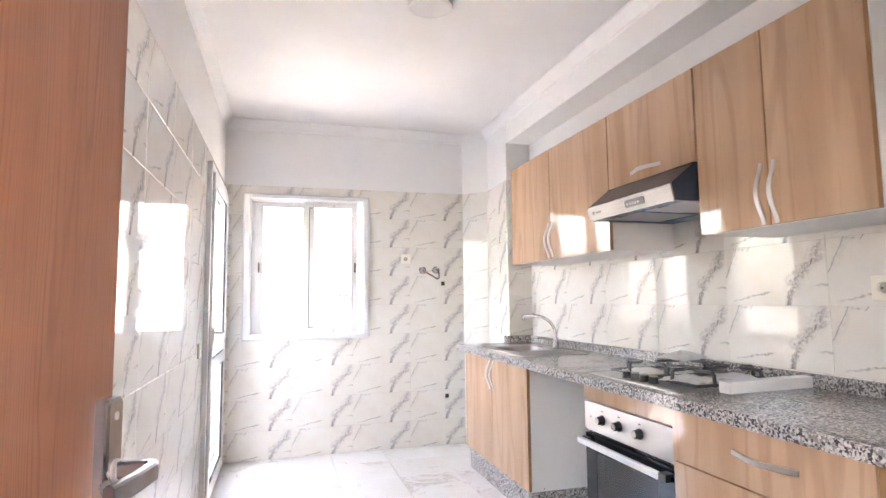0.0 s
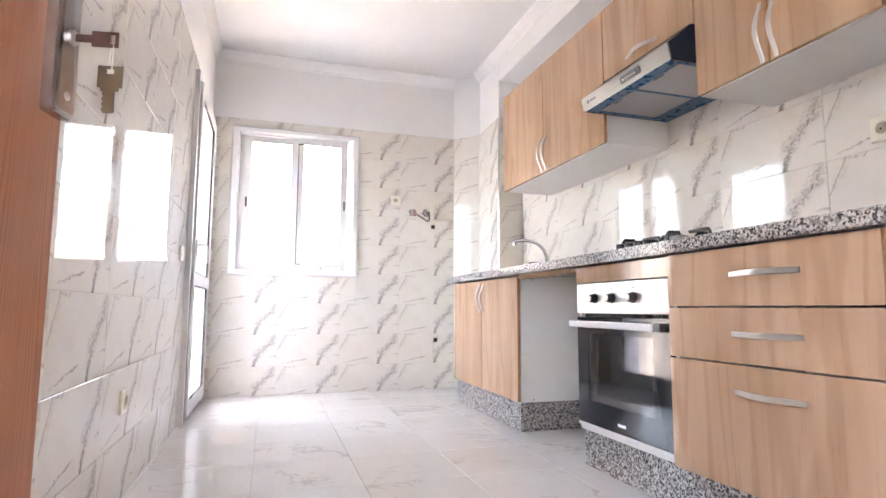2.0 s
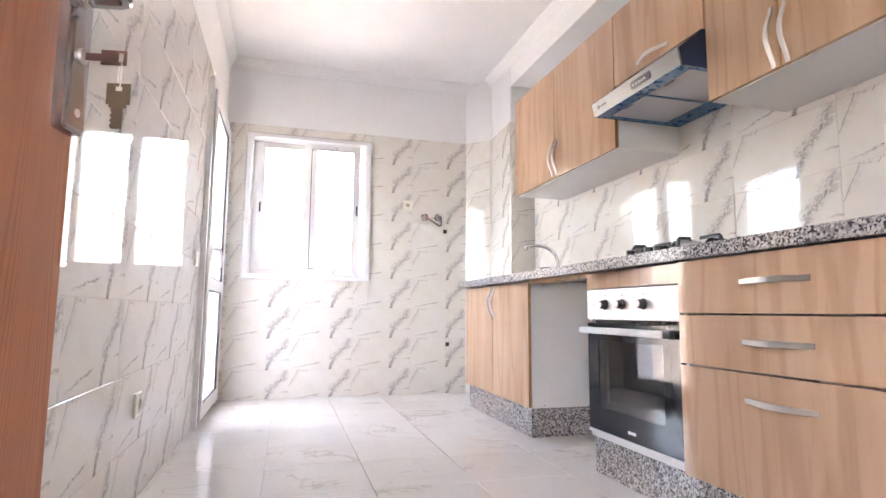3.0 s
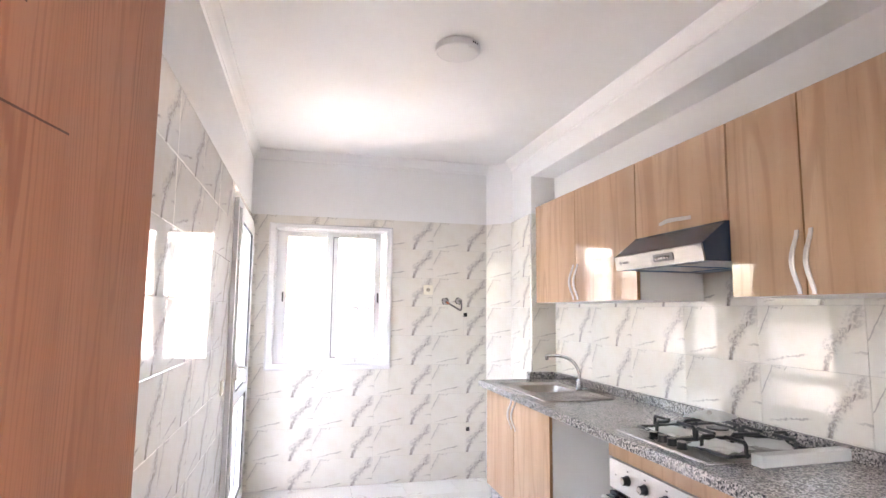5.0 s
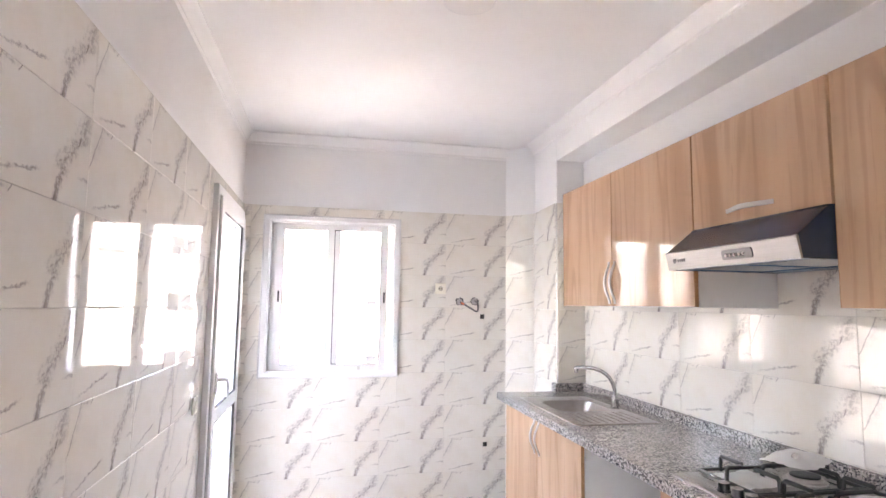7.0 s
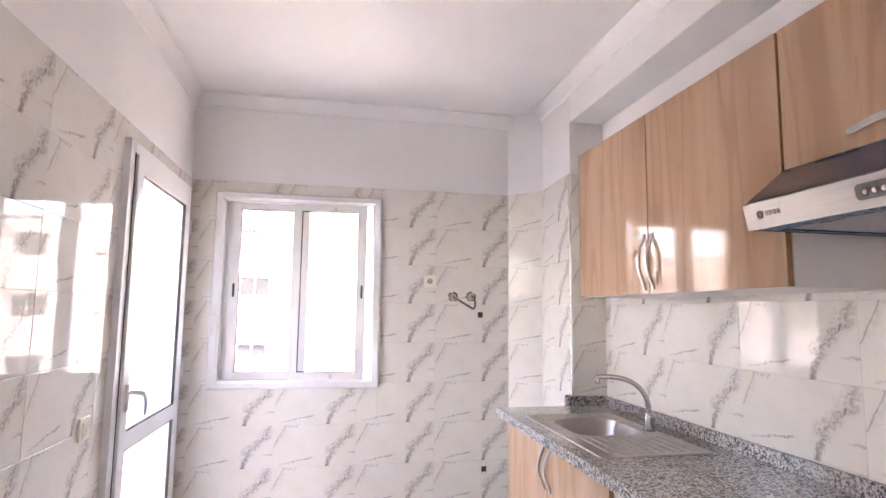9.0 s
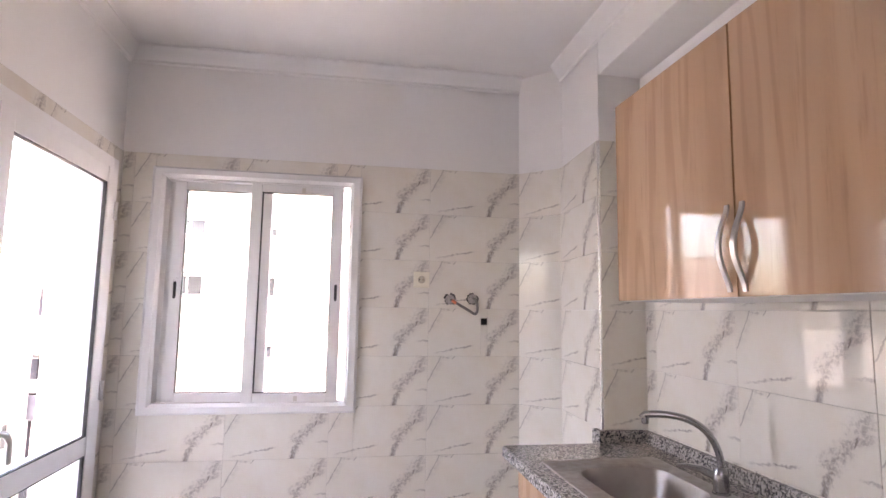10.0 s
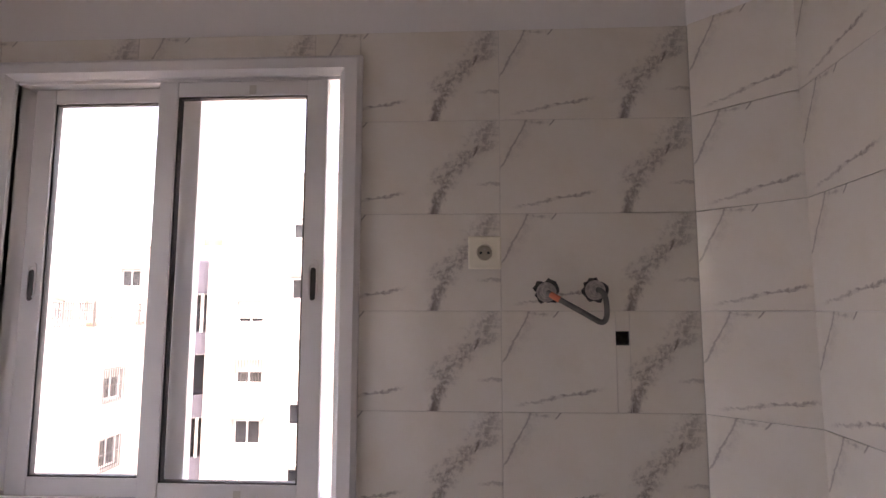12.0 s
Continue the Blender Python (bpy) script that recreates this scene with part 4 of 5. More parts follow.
def hob():
    h = thing("gas_hob", (2.11, 1.56, COUNTER), "four-burner steel gas hob with black grates, still wrapped", "hob")
    x0, x1, y0, y1, z = 1.868, 2.366, 1.285, 1.850, COUNTER
    part("plate", loft(bmesh.new(), [rounded(x0, x1, y0, y1, 0.012, z + 0.0005), rounded(x0, x1, y0, y1, 0.012, z + 0.004), rounded(x0 + 0.006, x1 - 0.006, y0 + 0.006, y1 - 0.006, 0.010, z + 0.008), rounded(x0 + 0.02, x1 - 0.02, y0 + 0.02, y1 - 0.02, 0.01, z + 0.006)], cap_start=True, cap_end=True), STEEL, h, "brushed steel plate")
    for yy in (1.650, 1.592, 1.534, 1.476):
        k = part("knob", lathe((1.915, yy, z + 0.007), (0, 0, 1), [(0, 0.020), (0.003, 0.020), (0.005, 0.0175), (0.024, 0.0165), (0.026, 0.013)], 20), BLACK_PLASTIC, h, "black knob")
        part("cap", lathe((1.915, yy, z + 0.0332), (0, 0, 1), [(0, 0.0165), (0.002, 0.016), (0.003, 0.012)], 20), STEEL, k)
    burners = [(2.045, 1.435, 0.045), (2.255, 1.435, 0.036), (2.045, 1.700, 0.036), (2.255, 1.700, 0.052)]
    for bx, by, r in burners:
        b = part("burner", lathe((bx, by, z + 0.006), (0, 0, 1), [(0, r + 0.012), (0.004, r + 0.012), (0.006, r), (0.014, r), (0.015, r * 0.9)], 24), NICKEL, h)
        part("cap", lathe((bx, by, z + 0.0205), (0, 0, 1), [(0, r * 0.85), (0.006, r * 0.85), (0.008, r * 0.7)], 24), BLACK_STEEL, b)
    top = z + 0.060
    for g0, g1 in ((1.305, 1.562), (1.572, 1.832)):
        gm = bmesh.new()
        a0, a1 = 1.965, 2.345
        for p, q in (((a0, g0), (a0, g1)), ((a1, g0), (a1, g1)), ((a0, g0), (a1, g0)), ((a0, g1), (a1, g1))):
            sweep([(*p, z + 0.017), (*q, z + 0.017)], 0.011, 0.011, (0, 0, 1), 0, gm)
        cy = (g0 + g1) / 2
        fingers = [((a0, cy), (a0 + 0.055, cy)), ((a1, cy), (a1 - 0.055, cy)), (((a0 + a1) / 2 - 0.06, cy), ((a0 + a1) / 2 + 0.06, cy))]
        for bx in (2.045, 2.255):
            fingers += [((bx, g0), (bx, cy - 0.028)), ((bx, g1), (bx, cy + 0.028))]
        for p, q in fingers:
            dp = (Vector((*q, 0)) - Vector((*p, 0))).normalized()
            s = Vector((-dp.y, dp.x, 0))
            sweep([(*p, z + 0.010), (p[0] + dp.x * 0.003, p[1] + dp.y * 0.003, top - 0.008), (p[0] + dp.x * 0.010, p[1] + dp.y * 0.010, top), (*q, top)], 0.012, 0.012, s, 0, gm)
        part("grate", gm, BLACK_STEEL, h, "black enamelled grate", smooth=False)
    return h


hob()


def wrap(centre, sx, sy, rise, seed, name="plastic_wrap", turn=0.0):
    """A crumpled thin sheet that lies over a burner."""
    rnd = random.Random(seed)
    k = 14
    bm = bmesh.new()
    grid = []
    for i in range(k + 1):
        row = []
        for j in range(k + 1):
            u, v = 2 * i / k - 1, 2 * j / k - 1
            r = max(abs(u), abs(v))
            crease = 0.006 * noise.noise(Vector((u * 2.3 + seed, v * 2.3, 0.3))) + 0.003 * noise.noise(Vector((u * 6 + seed, v * 6, 2.0)))
            z = rise * (1 - r) ** 0.8 + crease * (0.4 + r) + 0.004
            edge = 1 + 0.10 * noise.noise(Vector((u * 3, v * 3, seed)))
            p = Matrix.Rotation(turn, 3, "Z") @ Vector((u * sx * edge, v * sy * edge, 0))
            row.append(bm.verts.new((centre[0] + p.x, centre[1] + p.y, centre[2] + max(z, 0.001))))
        grid.append(row)
    for i in range(k):
        for j in range(k):
            bm.faces.new((grid[i][j], grid[i + 1][j], grid[i + 1][j + 1], grid[i][j + 1]))
    ob = single(name, bm, BAG, "crumpled white plastic sheet over a hob burner", "plastic wrap", "wraps on the hob")
    return ob


wrap((2.045, 1.435, COUNTER + 0.016), 0.085, 0.085, 0.022, 1.0, turn=0.3)
wrap((2.255, 1.435, COUNTER + 0.016), 0.075, 0.075, 0.018, 2.0, turn=0.9)
wrap((2.045, 1.700, COUNTER + 0.016), 0.080, 0.080, 0.020, 3.0, turn=0.1)
w = wrap((2.235, 1.710, COUNTER + 0.066), 0.095, 0.080, 0.036, 4.0, turn=0.5)
w["label"] = "folded white plastic bag lying on top of the grate"
lid = part("clip", lathe((2.20, 1.68, COUNTER + 0.090), (-0.4, -0.8, 0.5), [(0, 0.010), (0.012, 0.010), (0.014, 0.006)], 12), NICKEL, w, "small shiny cap")

# a white strip of packing lies beside the hob
sp = solid(-0.195, 0.195, -0.024, 0.024, 0.0, 0.040, bevel=0.002)
bmesh.ops.transform(sp, matrix=pose(2.215, 1.245, COUNTER + 0.0008, 0, 0, 3), verts=sp.verts)
single("packing_strip", sp, WHITE_CARD, "white square strip of foam packing on the worktop", "packing")

# wall cabinets
def wall_cabinet(y0, y1, split, hz, label):
    c = thing("wall_cabinet", (2.25, (y0 + y1) / 2, UZ0), label, "wall cabinet", "wall cabinets")
    carcass(c, UF + 0.0195, UB, y0, y1, UZ0, UZ1)
    for a, b, hy in ((y0, split, split - 0.026), (split, y1, split + 0.026)):
        dr = front_panel(c, "door", UF, a, b, UZ0, UZ1)
        for e in (a + 0.0018, b - 0.0034):
            wood_edge(dr, UF + 0.0008, e, e + 0.0016, UZ0 + 0.002, UZ1 - 0.002)
        bow_handle(dr, (UF, hy, hz), 0.205, (0, 0, 1), (-1, 0, 0))
    return c


wall_cabinet(1.968, 3.165, 2.592, 1.572, "wide oak-look wall cabinet with two closed doors")
wall_cabinet(0.700, 1.362, 1.045, 1.564, "oak-look wall cabinet with two closed doors")
hc = thing("wall_cabinet", (2.25, 1.666, 1.748), "low oak-look wall cabinet with a flap over the cooker hood", "wall cabinet", "wall cabinets")
carcass(hc, UF + 0.0195, UB, 1.3655, 1.9665, 1.748, UZ1)
fl = front_panel(hc, "flap", UF, 1.366, 1.966, 1.742, UZ1)
bow_handle(fl, (UF, 1.677, 1.790), 0.21, (0, 1, 0), (-1, 0, 0))


def cooker_hood():
    h = thing("cooker_hood", (2.2, 1.666, 1.745), "steel and black slim cooker hood under the cabinet", "cooker hood")
    y0, y1 = 1.3685, 1.9635
    xf, xb, zb, zt = 1.948, UB - 0.002, 1.592, 1.7455
    # lower box, open below
    side = [(xf + 0.012, zb), (xf, zb + 0.062), (UF - 0.004, zt), (xb, zt), (xb, zb)]
    bm = loft(bmesh.new(), [[(x, y, z) for x, z in side] for y in (y0, y0 + 0.004)], cap_start=True, cap_end=True)
    part("side_panel", bm, NAVY, h, "dark lacquered side", smooth=False)
    bm = loft(bmesh.new(), [[(x, y, z) for x, z in side] for y in (y1 - 0.004, y1)], cap_start=True, cap_end=True)
    part("side_panel", bm, NAVY, h, "dark lacquered side", smooth=False)
    bm = loft(bmesh.new(), [[(x, y, z) for x, z in ((xf, zb + 0.0625), (xf + 0.004, zb + 0.060), (UF - 0.004, zt - 0.004), (UF - 0.006, zt))] for y in (y0 + 0.002, y1 - 0.002)], cap_start=True, cap_end=True)
    part("top_panel", bm, NAVY, h, "dark sloping top", smooth=False)
    bm = loft(bmesh.new(), [[(x, y, z) for x, z in ((xf + 0.010, zb - 0.002), (xf - 0.003, zb + 0.060), (xf - 0.001, zb + 0.064), (xf + 0.004, zb + 0.062), (xf + 0.015, zb + 0.002))] for y in (y0 - 0.001, y1 + 0.001)], cap_start=True, cap_end=True)
    part("front_strip", bm, HOOD_STEEL, h, "brushed steel front strip", smooth=False)
    part("rear_strip", solid(UF - 0.012, UF - 0.0035, y0 + 0.002, y1 - 0.002, zt - 0.006, zt, bevel=0.001), BLACK_PLASTIC, h, "black ledge")
    # underside: dark frame, two filters, lamp lens
    part("underside", slab((xf + 0.016, xb, y0 + 0.004, y1 - 0.004), [(xf + 0.075, xb - 0.10, y0 + 0.03, 1.660), (xf + 0.075, xb - 0.10, 1.672, y1 - 0.03)], zb + 0.001, zb + 0.010, "z"), BLUE_FILM, h, "lower frame under blue film", smooth=False)
    for a, b in ((y0 + 0.03, 1.660), (1.672, y1 - 0.03)):
        f = part("filter", solid(xf + 0.073, xb - 0.098, a - 0.002, b + 0.002, zb + 0.004, zb + 0.012, bevel=0.002), FILTER, h, "pale metal grease filter")
        part("latch", solid(xf + 0.082, xf + 0.088, (a + b) / 2 - 0.03, (a + b) / 2 + 0.03, zb + 0.001, zb + 0.004, bevel=0.001), BLACK_PLASTIC, f)
    part("lamp_lens", solid(xb - 0.085, xb - 0.025, y0 + 0.06, y0 + 0.19, zb - 0.001, zb + 0.0012, bevel=0.001), OPAL, h, "white lamp lens")
    # control strip and maker's mark on the slanting front
    tilt = math.atan2(0.013, 0.062)

    def on_front(bm2, yc, zc, lift):
        bmesh.ops.transform(bm2, matrix=Matrix.Translation((xf + 0.0035 - lift, yc, zb + 0.031 + zc)) @ Matrix.Rotation(-tilt, 4, "Y"), verts=bm2.verts)
        return bm2

    cp = loft(bmesh.new(), [[(x, a, b) for a, b, _ in rounded(-0.066, 0.066, -0.016, 0.016, 0.009, 0)] for x in (0.0, -0.003)], cap_start=True, cap_end=True)
    ctl = part("control_strip", on_front(cp, 1.600, 0.0, 0.0), BLACK_PLASTIC, h, "black control strip")
    for i in range(5):
        part("button", on_front(lathe((0, 0, 0), (-1, 0, 0), [(0, 0.0048), (0.004, 0.0048), (0.005, 0.003)], 12), 1.643 - i * 0.0185, -0.002, 0.003), STEEL, ctl, "small round button")
    mk = lathe((0, 0, 0), (-1, 0, 0), [(0, 0.0095), (0.0006, 0.0095), (0.0006, 0.0055), (0.0001, 0.0054)], 20)
    part("mark", on_front(mk, 1.915, 0.0, 0.0022), BLACK_PLASTIC, h, "round maker's mark")
    for i in range(4):
        part("mark", on_front(solid(-0.0006, 0.0, -0.0042, 0.0042, -0.0055, 0.0055, bevel=0), 1.893 - i * 0.0115, 0.0, 0.0022), BLACK_PLASTIC, h, "plain block of a maker's mark", smooth=False)
    return h


cooker_hood()


# ---- small fittings ----
def socket(centre, u, n, label, name="wall_socket"):
    """French socket: square plate, round well, two holes and a pin. u: the way to the viewer's right, n: out of the wall."""
    u, n, c = Vector(u), Vector(n), Vector(centre)
    m = Matrix(((u.x, n.x, 0, c.x), (u.y, n.y, 0, c.y), (u.z, n.z, 1, c.z), (0, 0, 0, 1)))
    s = thing(name, centre, label, "socket", "wall sockets")

    def put(nm, bm, mat, parent, lb=""):
        bmesh.ops.transform(bm, matrix=m, verts=bm.verts)
        return part(nm, bm, mat, parent, lb)

    half = 0.041
    k = 28
    ring = lambda r, y: [(r * math.cos(2 * math.pi * i / k), y, r * math.sin(2 * math.pi * i / k)) for i in range(k)]
    sq = lambda h, y: [(max(-h, min(h, 1.5 * h * math.cos(2 * math.pi * i / k))), y, max(-h, min(h, 1.5 * h * math.sin(2 * math.pi * i / k)))) for i in range(k)]
    plate = put("plate", loft(bmesh.new(), [sq(half, 0.0), sq(half, 0.008), sq(half - 0.003, 0.011), sq(0.030, 0.011), sq(0.030, 0.0115), ring(0.0225, 0.0125), ring(0.021, 0.0135), ring(0.0195, 0.0125), ring(0.019, 0.002)], cap_end=True), CREAM, s)
    # Darker disc and black dots put the shade of a deeper well into colour.
    put("well", lathe((0, 0.0021, 0), (0, 1, 0), [(0, 0.0185), (0.0012, 0.0183)], 24), WELL_SHADE, plate, "darkened disc that shades the round plug well")
    for x in (-0.0095, 0.0095):
        put("hole", lathe((x, 0.0034, 0), (0, 1, 0), [(0, 0.0035), (0.0005, 0.0035)], 12), SILICONE, plate, "black disc in place of a contact hole")
    put("pin", lathe((0, 0.002, 0.009), (0, 1, 0), [(0, 0.0025), (0.009, 0.0025), (0.010, 0.001)], 10), NICKEL, plate, "metal earth pin")
    return s


socket((1.560, BW - 0.0005, 1.577), (1, 0, 0), (0, -1, 0), "cream square wall socket on the marbled tiles")
socket((LW + 0.0005, 1.915, 0.345), (0, 1, 0), (1, 0, 0), "cream square wall socket low on the marbled tiles")
socket((RW - 0.0005, 0.965, 1.250), (0, -1, 0), (-1, 0, 0), "cream square wall socket above the worktop")

sw = thing("light_switch", (LW, 3.03, 0.955), "cream square light switch beside the balcony door", "switch")
part("plate", solid(LW + 0.0005, LW + 0.010, 2.989, 3.071, 0.914, 0.996, bevel=0.003), CREAM, sw)
part("rocker", solid(LW + 0.0095, LW + 0.014, 3.006, 3.054, 0.931, 0.979, bevel=0.002), CREAM, sw)

# water outlets with the hose that joins them
def outlet(x, z, seed):
    rnd = random.Random(seed)
    k = 22
    rr = [0.030 + rnd.uniform(-0.006, 0.007) for _ in range(k)]
    o = thing("water_outlet", (x, BW, z), "roughly cut pipe outlet in the tiled wall", "pipe outlet", "pipe outlets")
    ring = lambda f, y: [(x + f * rr[i] * math.cos(2 * math.pi * i / k), BW + y, z + f * rr[i] * math.sin(2 * math.pi * i / k)) for i in range(k)]
    part("cut", loft(bmesh.new(), [ring(1.0, 0.0005), ring(0.97, -0.0012), ring(0.6, -0.0008)], cap_end=True), CEMENT, o, "raw dark cement around the pipe", smooth=False)
    part("collar", lathe((x, BW - 0.001, z), (0, -1, 0), [(0, 0.0245), (0.004, 0.0245), (0.004, 0.020), (0.002, 0.019), (0.002, 0.016), (0.007, 0.015), (0.007, 0.011), (0.012, 0.010), (0.012, 0.006)], 20), PIPE, o, "grey threaded collar")
    return o


outlet(1.711, 1.479, 5)
outlet(1.830, 1.484, 6)
hp = arc((1.713, BW - 0.020, 1.477), (1.716, BW - 0.050, 1.470), (1.745, BW - 0.045, 1.455), 6) + arc((1.745, BW - 0.045, 1.455), (1.80, BW - 0.04, 1.425), (1.828, BW - 0.04, 1.408), 6)[1:] + arc((1.828, BW - 0.04, 1.408), (1.848, BW - 0.04, 1.400), (1.848, BW - 0.04, 1.435), 8)[1:] + arc((1.848, BW - 0.04, 1.435), (1.848, BW - 0.04, 1.484), (1.832, BW - 0.018, 1.484), 8)[1:]
hose = single("connecting_hose", sweep(hp, 0.0135, 0.0135, (0, 1, 0.2), 12), HOSE, "grey flexible hose linking the two outlets", "hose")
part("sleeve", sweep(hp[2:6], 0.0155, 0.0155, (0, 1, 0.2), 12), ORANGE, hose, "faded orange sleeve")

for x0, x1, z0, z1 in HOLES:
    b = thing("junction_hole", ((x0 + x1) / 2, BW + 0.03, z0), "small dark square hole cut in the tiles", "wall hole", "wall holes")
    # Cement lining coloured near-black, which puts the recess shade into it.
    part("lining", slab((x0 - 0.002, x1 + 0.002, z0 - 0.002, z1 + 0.002), [(x0 + 0.001, x1 - 0.001, z0 + 0.001, z1 - 0.001)], BW + 0.009, BW + 0.06, "y"), CEMENT, b, smooth=False)
    part("bottom", solid(x0 - 0.001, x1 + 0.001, BW + 0.058, BW + 0.066, z0 - 0.001, z1 + 0.001, bevel=0), CEMENT, b, smooth=False)


def ceiling_lamp():
    c = (1.232, 2.165, TOP)
    l = thing("ceiling_lamp", c, "round white flat ceiling lamp, switched off", "ceiling lamp")
    part("rim", lathe(c, (0, 0, -1), [(0, 0.106), (0.002, 0.110), (0.030, 0.110), (0.035, 0.107), (0.036, 0.100), (0.033, 0.098)], 48), PVC, l)
    part("diffuser", lathe((c[0], c[1], c[2] - 0.0335), (0, 0, -1), [(0, 0.0985), (0.002, 0.098), (0.004, 0.092), (0.005, 0.0)], 48), OPAL, l)
    for i, a in enumerate((-62, -55, -47)):
        t = radians(a)
        p = Vector((c[0] + 0.1098 * math.cos(t), c[1] + 0.1098 * math.sin(t), TOP - 0.016))
        part("vent", lathe(p, (math.cos(t), math.sin(t), 0), [(0, 0.005), (0.001, 0.005)], 10), BLACK_PLASTIC, l, "small dark slot")
    return l


ceiling_lamp()
# bead on the pillar's corner
structure("trim_pillar", solid(COL_X - 0.006, COL_X + 0.008, COL_Y - 0.006, COL_Y + 0.008, 0.946, TILE_TOP, bevel=0.004, segments=3), BEAD, "bright metal corner bead on the tiled pillar", "trim", smooth=True)

# ---- outside ----
STREET_Z = -10.4
structure("ground", slab((-400, 400, BW + 0.3, 900), [], STREET_Z - 0.2, STREET_Z, "z"), STREET, "grey street and yards far below", "ground")
# Balcony; its roof slab and end wall are unseen, added to hold back sky light.
own = bmesh.new()
box(own, LW - 1.5, LW - 0.23, BW - 3.4, BW + 0.25, -0.35, -0.05)
box(own, LW - 1.5, LW - 1.38, BW - 3.4, BW + 0.25, -0.05, 1.15)
box(own, LW - 1.5, LW - 0.23, BW - 3.4, BW + 0.25, 2.75, 2.9)
box(own, LW - 1.5, LW - 0.23, BW - 3.52, BW - 3.4, -0.35, 2.9)
structure("balcony", own, PAINT, "pale balcony with a low parapet, plus unseen roof and end wall added to cut sky light", "balcony")


def facade_window(parent, m, w, h, kind, rnd):
    """A window in a far facade: sunk pane, frame, sill and shutter. m: pose at its middle, x along the wall, -y out of it."""
    def put(name, bm, mat, par, label=""):
        bmesh.ops.transform(bm, matrix=m, verts=bm.verts)
        return part(name, bm, mat, par, label, smooth=False)

    fr = slab((-w / 2, w / 2, -h / 2, h / 2), [(-w / 2 + 0.07, -0.03, -h / 2 + 0.07, h / 2 - 0.07), (0.03, w / 2 - 0.07, -h / 2 + 0.07, h / 2 - 0.07)], -0.06, 0.02, "y")
    win = put("window", fr, PVC, parent)
    put("pane", solid(-w / 2 + 0.05, w / 2 - 0.05, 0.0, 0.01, -h / 2 + 0.05, h / 2 - 0.05, bevel=0), FAR_GLASS, win)
    put("sill", solid(-w / 2 - 0.1, w / 2 + 0.1, -0.14, 0.0, -h / 2 - 0.08, -h / 2, bevel=0), FACADE, win)
    if kind:
        put("shutter", solid(-w / 2 + 0.02, w / 2 - 0.02, -0.09, -0.05, h / 2 - h * kind, h / 2, bevel=0), SHUTTER, win, "grey roller shutter")
    else:
        put("hood", solid(-w / 2 - 0.2, w / 2 + 0.2, -0.4, 0.0, h / 2 + 0.1, h / 2 + 0.22, bevel=0), FACADE, win)


def bars(parent, m, w, h, step=0.14):
    bm = bmesh.new()
    k = int(w / step)
    for i in range(k + 1):
        x = -w / 2 + i * step
        box(bm, x - 0.012, x + 0.012, -0.17, -0.15, -h / 2, h / 2)
    for z in (-h / 2, 0, h / 2):
        box(bm, -w / 2, w / 2, -0.18, -0.16, z - 0.015, z + 0.015)
    bmesh.ops.transform(bm, matrix=m, verts=bm.verts)
    part("window_bars", bm, RAIL, parent, "metal window bars", smooth=False)


def building(name, label, base, turn, w, depth, top, windows, parapet=0.5, mat=None):
    """A plain rendered block; base: the near lower corner's plan, turn: degrees about z. windows: (along, z, width, height, shutter, barred)."""
    mat = mat or FACADE
    b = thing(name, (base[0], base[1], STREET_Z), label, "building", "houses opposite")
    m0 = pose(base[0], base[1], 0, 0, 0, turn)
    holes = [(u - ww / 2, u + ww / 2, z - hh / 2, z + hh / 2) for u, z, ww, hh, *_ in windows]
    wall = slab((0, w, STREET_Z, top), holes, 0.0, 0.3, "y")
    box(wall, 0, 0.3, 0.3, depth, STREET_Z, top)
    box(wall, w - 0.3, w, 0.3, depth, STREET_Z, top)
    box(wall, 0, w, depth, depth + 0.3, STREET_Z, top)
    bmesh.ops.transform(wall, matrix=m0, verts=wall.verts)
    part("wall", wall, mat, b, smooth=False)
    roof = solid(0.3, w - 0.3, 0.3, depth, top - parapet - 0.2, top - parapet, bevel=0)
    bmesh.ops.transform(roof, matrix=m0, verts=roof.verts)
    part("roof", roof, FACADE, b, smooth=False)
    cop = bmesh.new()
    box(cop, -0.06, w + 0.06, -0.06, 0.36, top, top + 0.07)
    bmesh.ops.transform(cop, matrix=m0, verts=cop.verts)
    part("coping", cop, SHUTTER, b, smooth=False)
    rnd = random.Random(3)
    for u, z, ww, hh, shut, barred in windows:
        facade_window(b, m0 @ Matrix.Translation((u, 0.18, z)), ww, hh, shut, rnd)
        if barred:
            bars(b, m0 @ Matrix.Translation((u, 0.12, z)), ww + 0.2, hh + 0.2)
    return b


# taller block opposite, in two depths
building("apartment_house", "white rendered apartment house with roller shutters", (-11.2, 29.5), 0, 3.26, 9, 3.95,
         [(2.15, 1.40, 1.3, 1.05, 0.8, False), (2.15, -1.45, 1.3, 1.1, 0.5, True), (2.15, -4.25, 1.3, 1.15, 0.0, False), (2.15, -7.1, 1.3, 1.15, 0.0, False)])
building("apartment_house", "white rendered apartment house with wide windows", (-7.92, 28.9), 0, 8.6, 9, 8.0,
         [(u, z, 1.45, 1.0, s, False) for u, col in ((1.72, (0.3, 0.0, 0.95, 0.0, 0.0)), (5.0, (0.6, 0.0, 0.4, 0.0, 0.0))) for z, s in zip((5.35, 2.48, -0.40, -3.3, -6.2), col)])
building("apartment_house", "white rendered apartment house further along", (1.0, 31.5), 0, 16.0, 9, 5.9,
         [(u, z, 1.4, 1.1, s, False) for u, s in ((2.5, 0.3), (6.0, 0.0), (9.5, 0.7), (13.0, 0.0)) for z in (4.4, 1.4, -1.6, -4.6)])

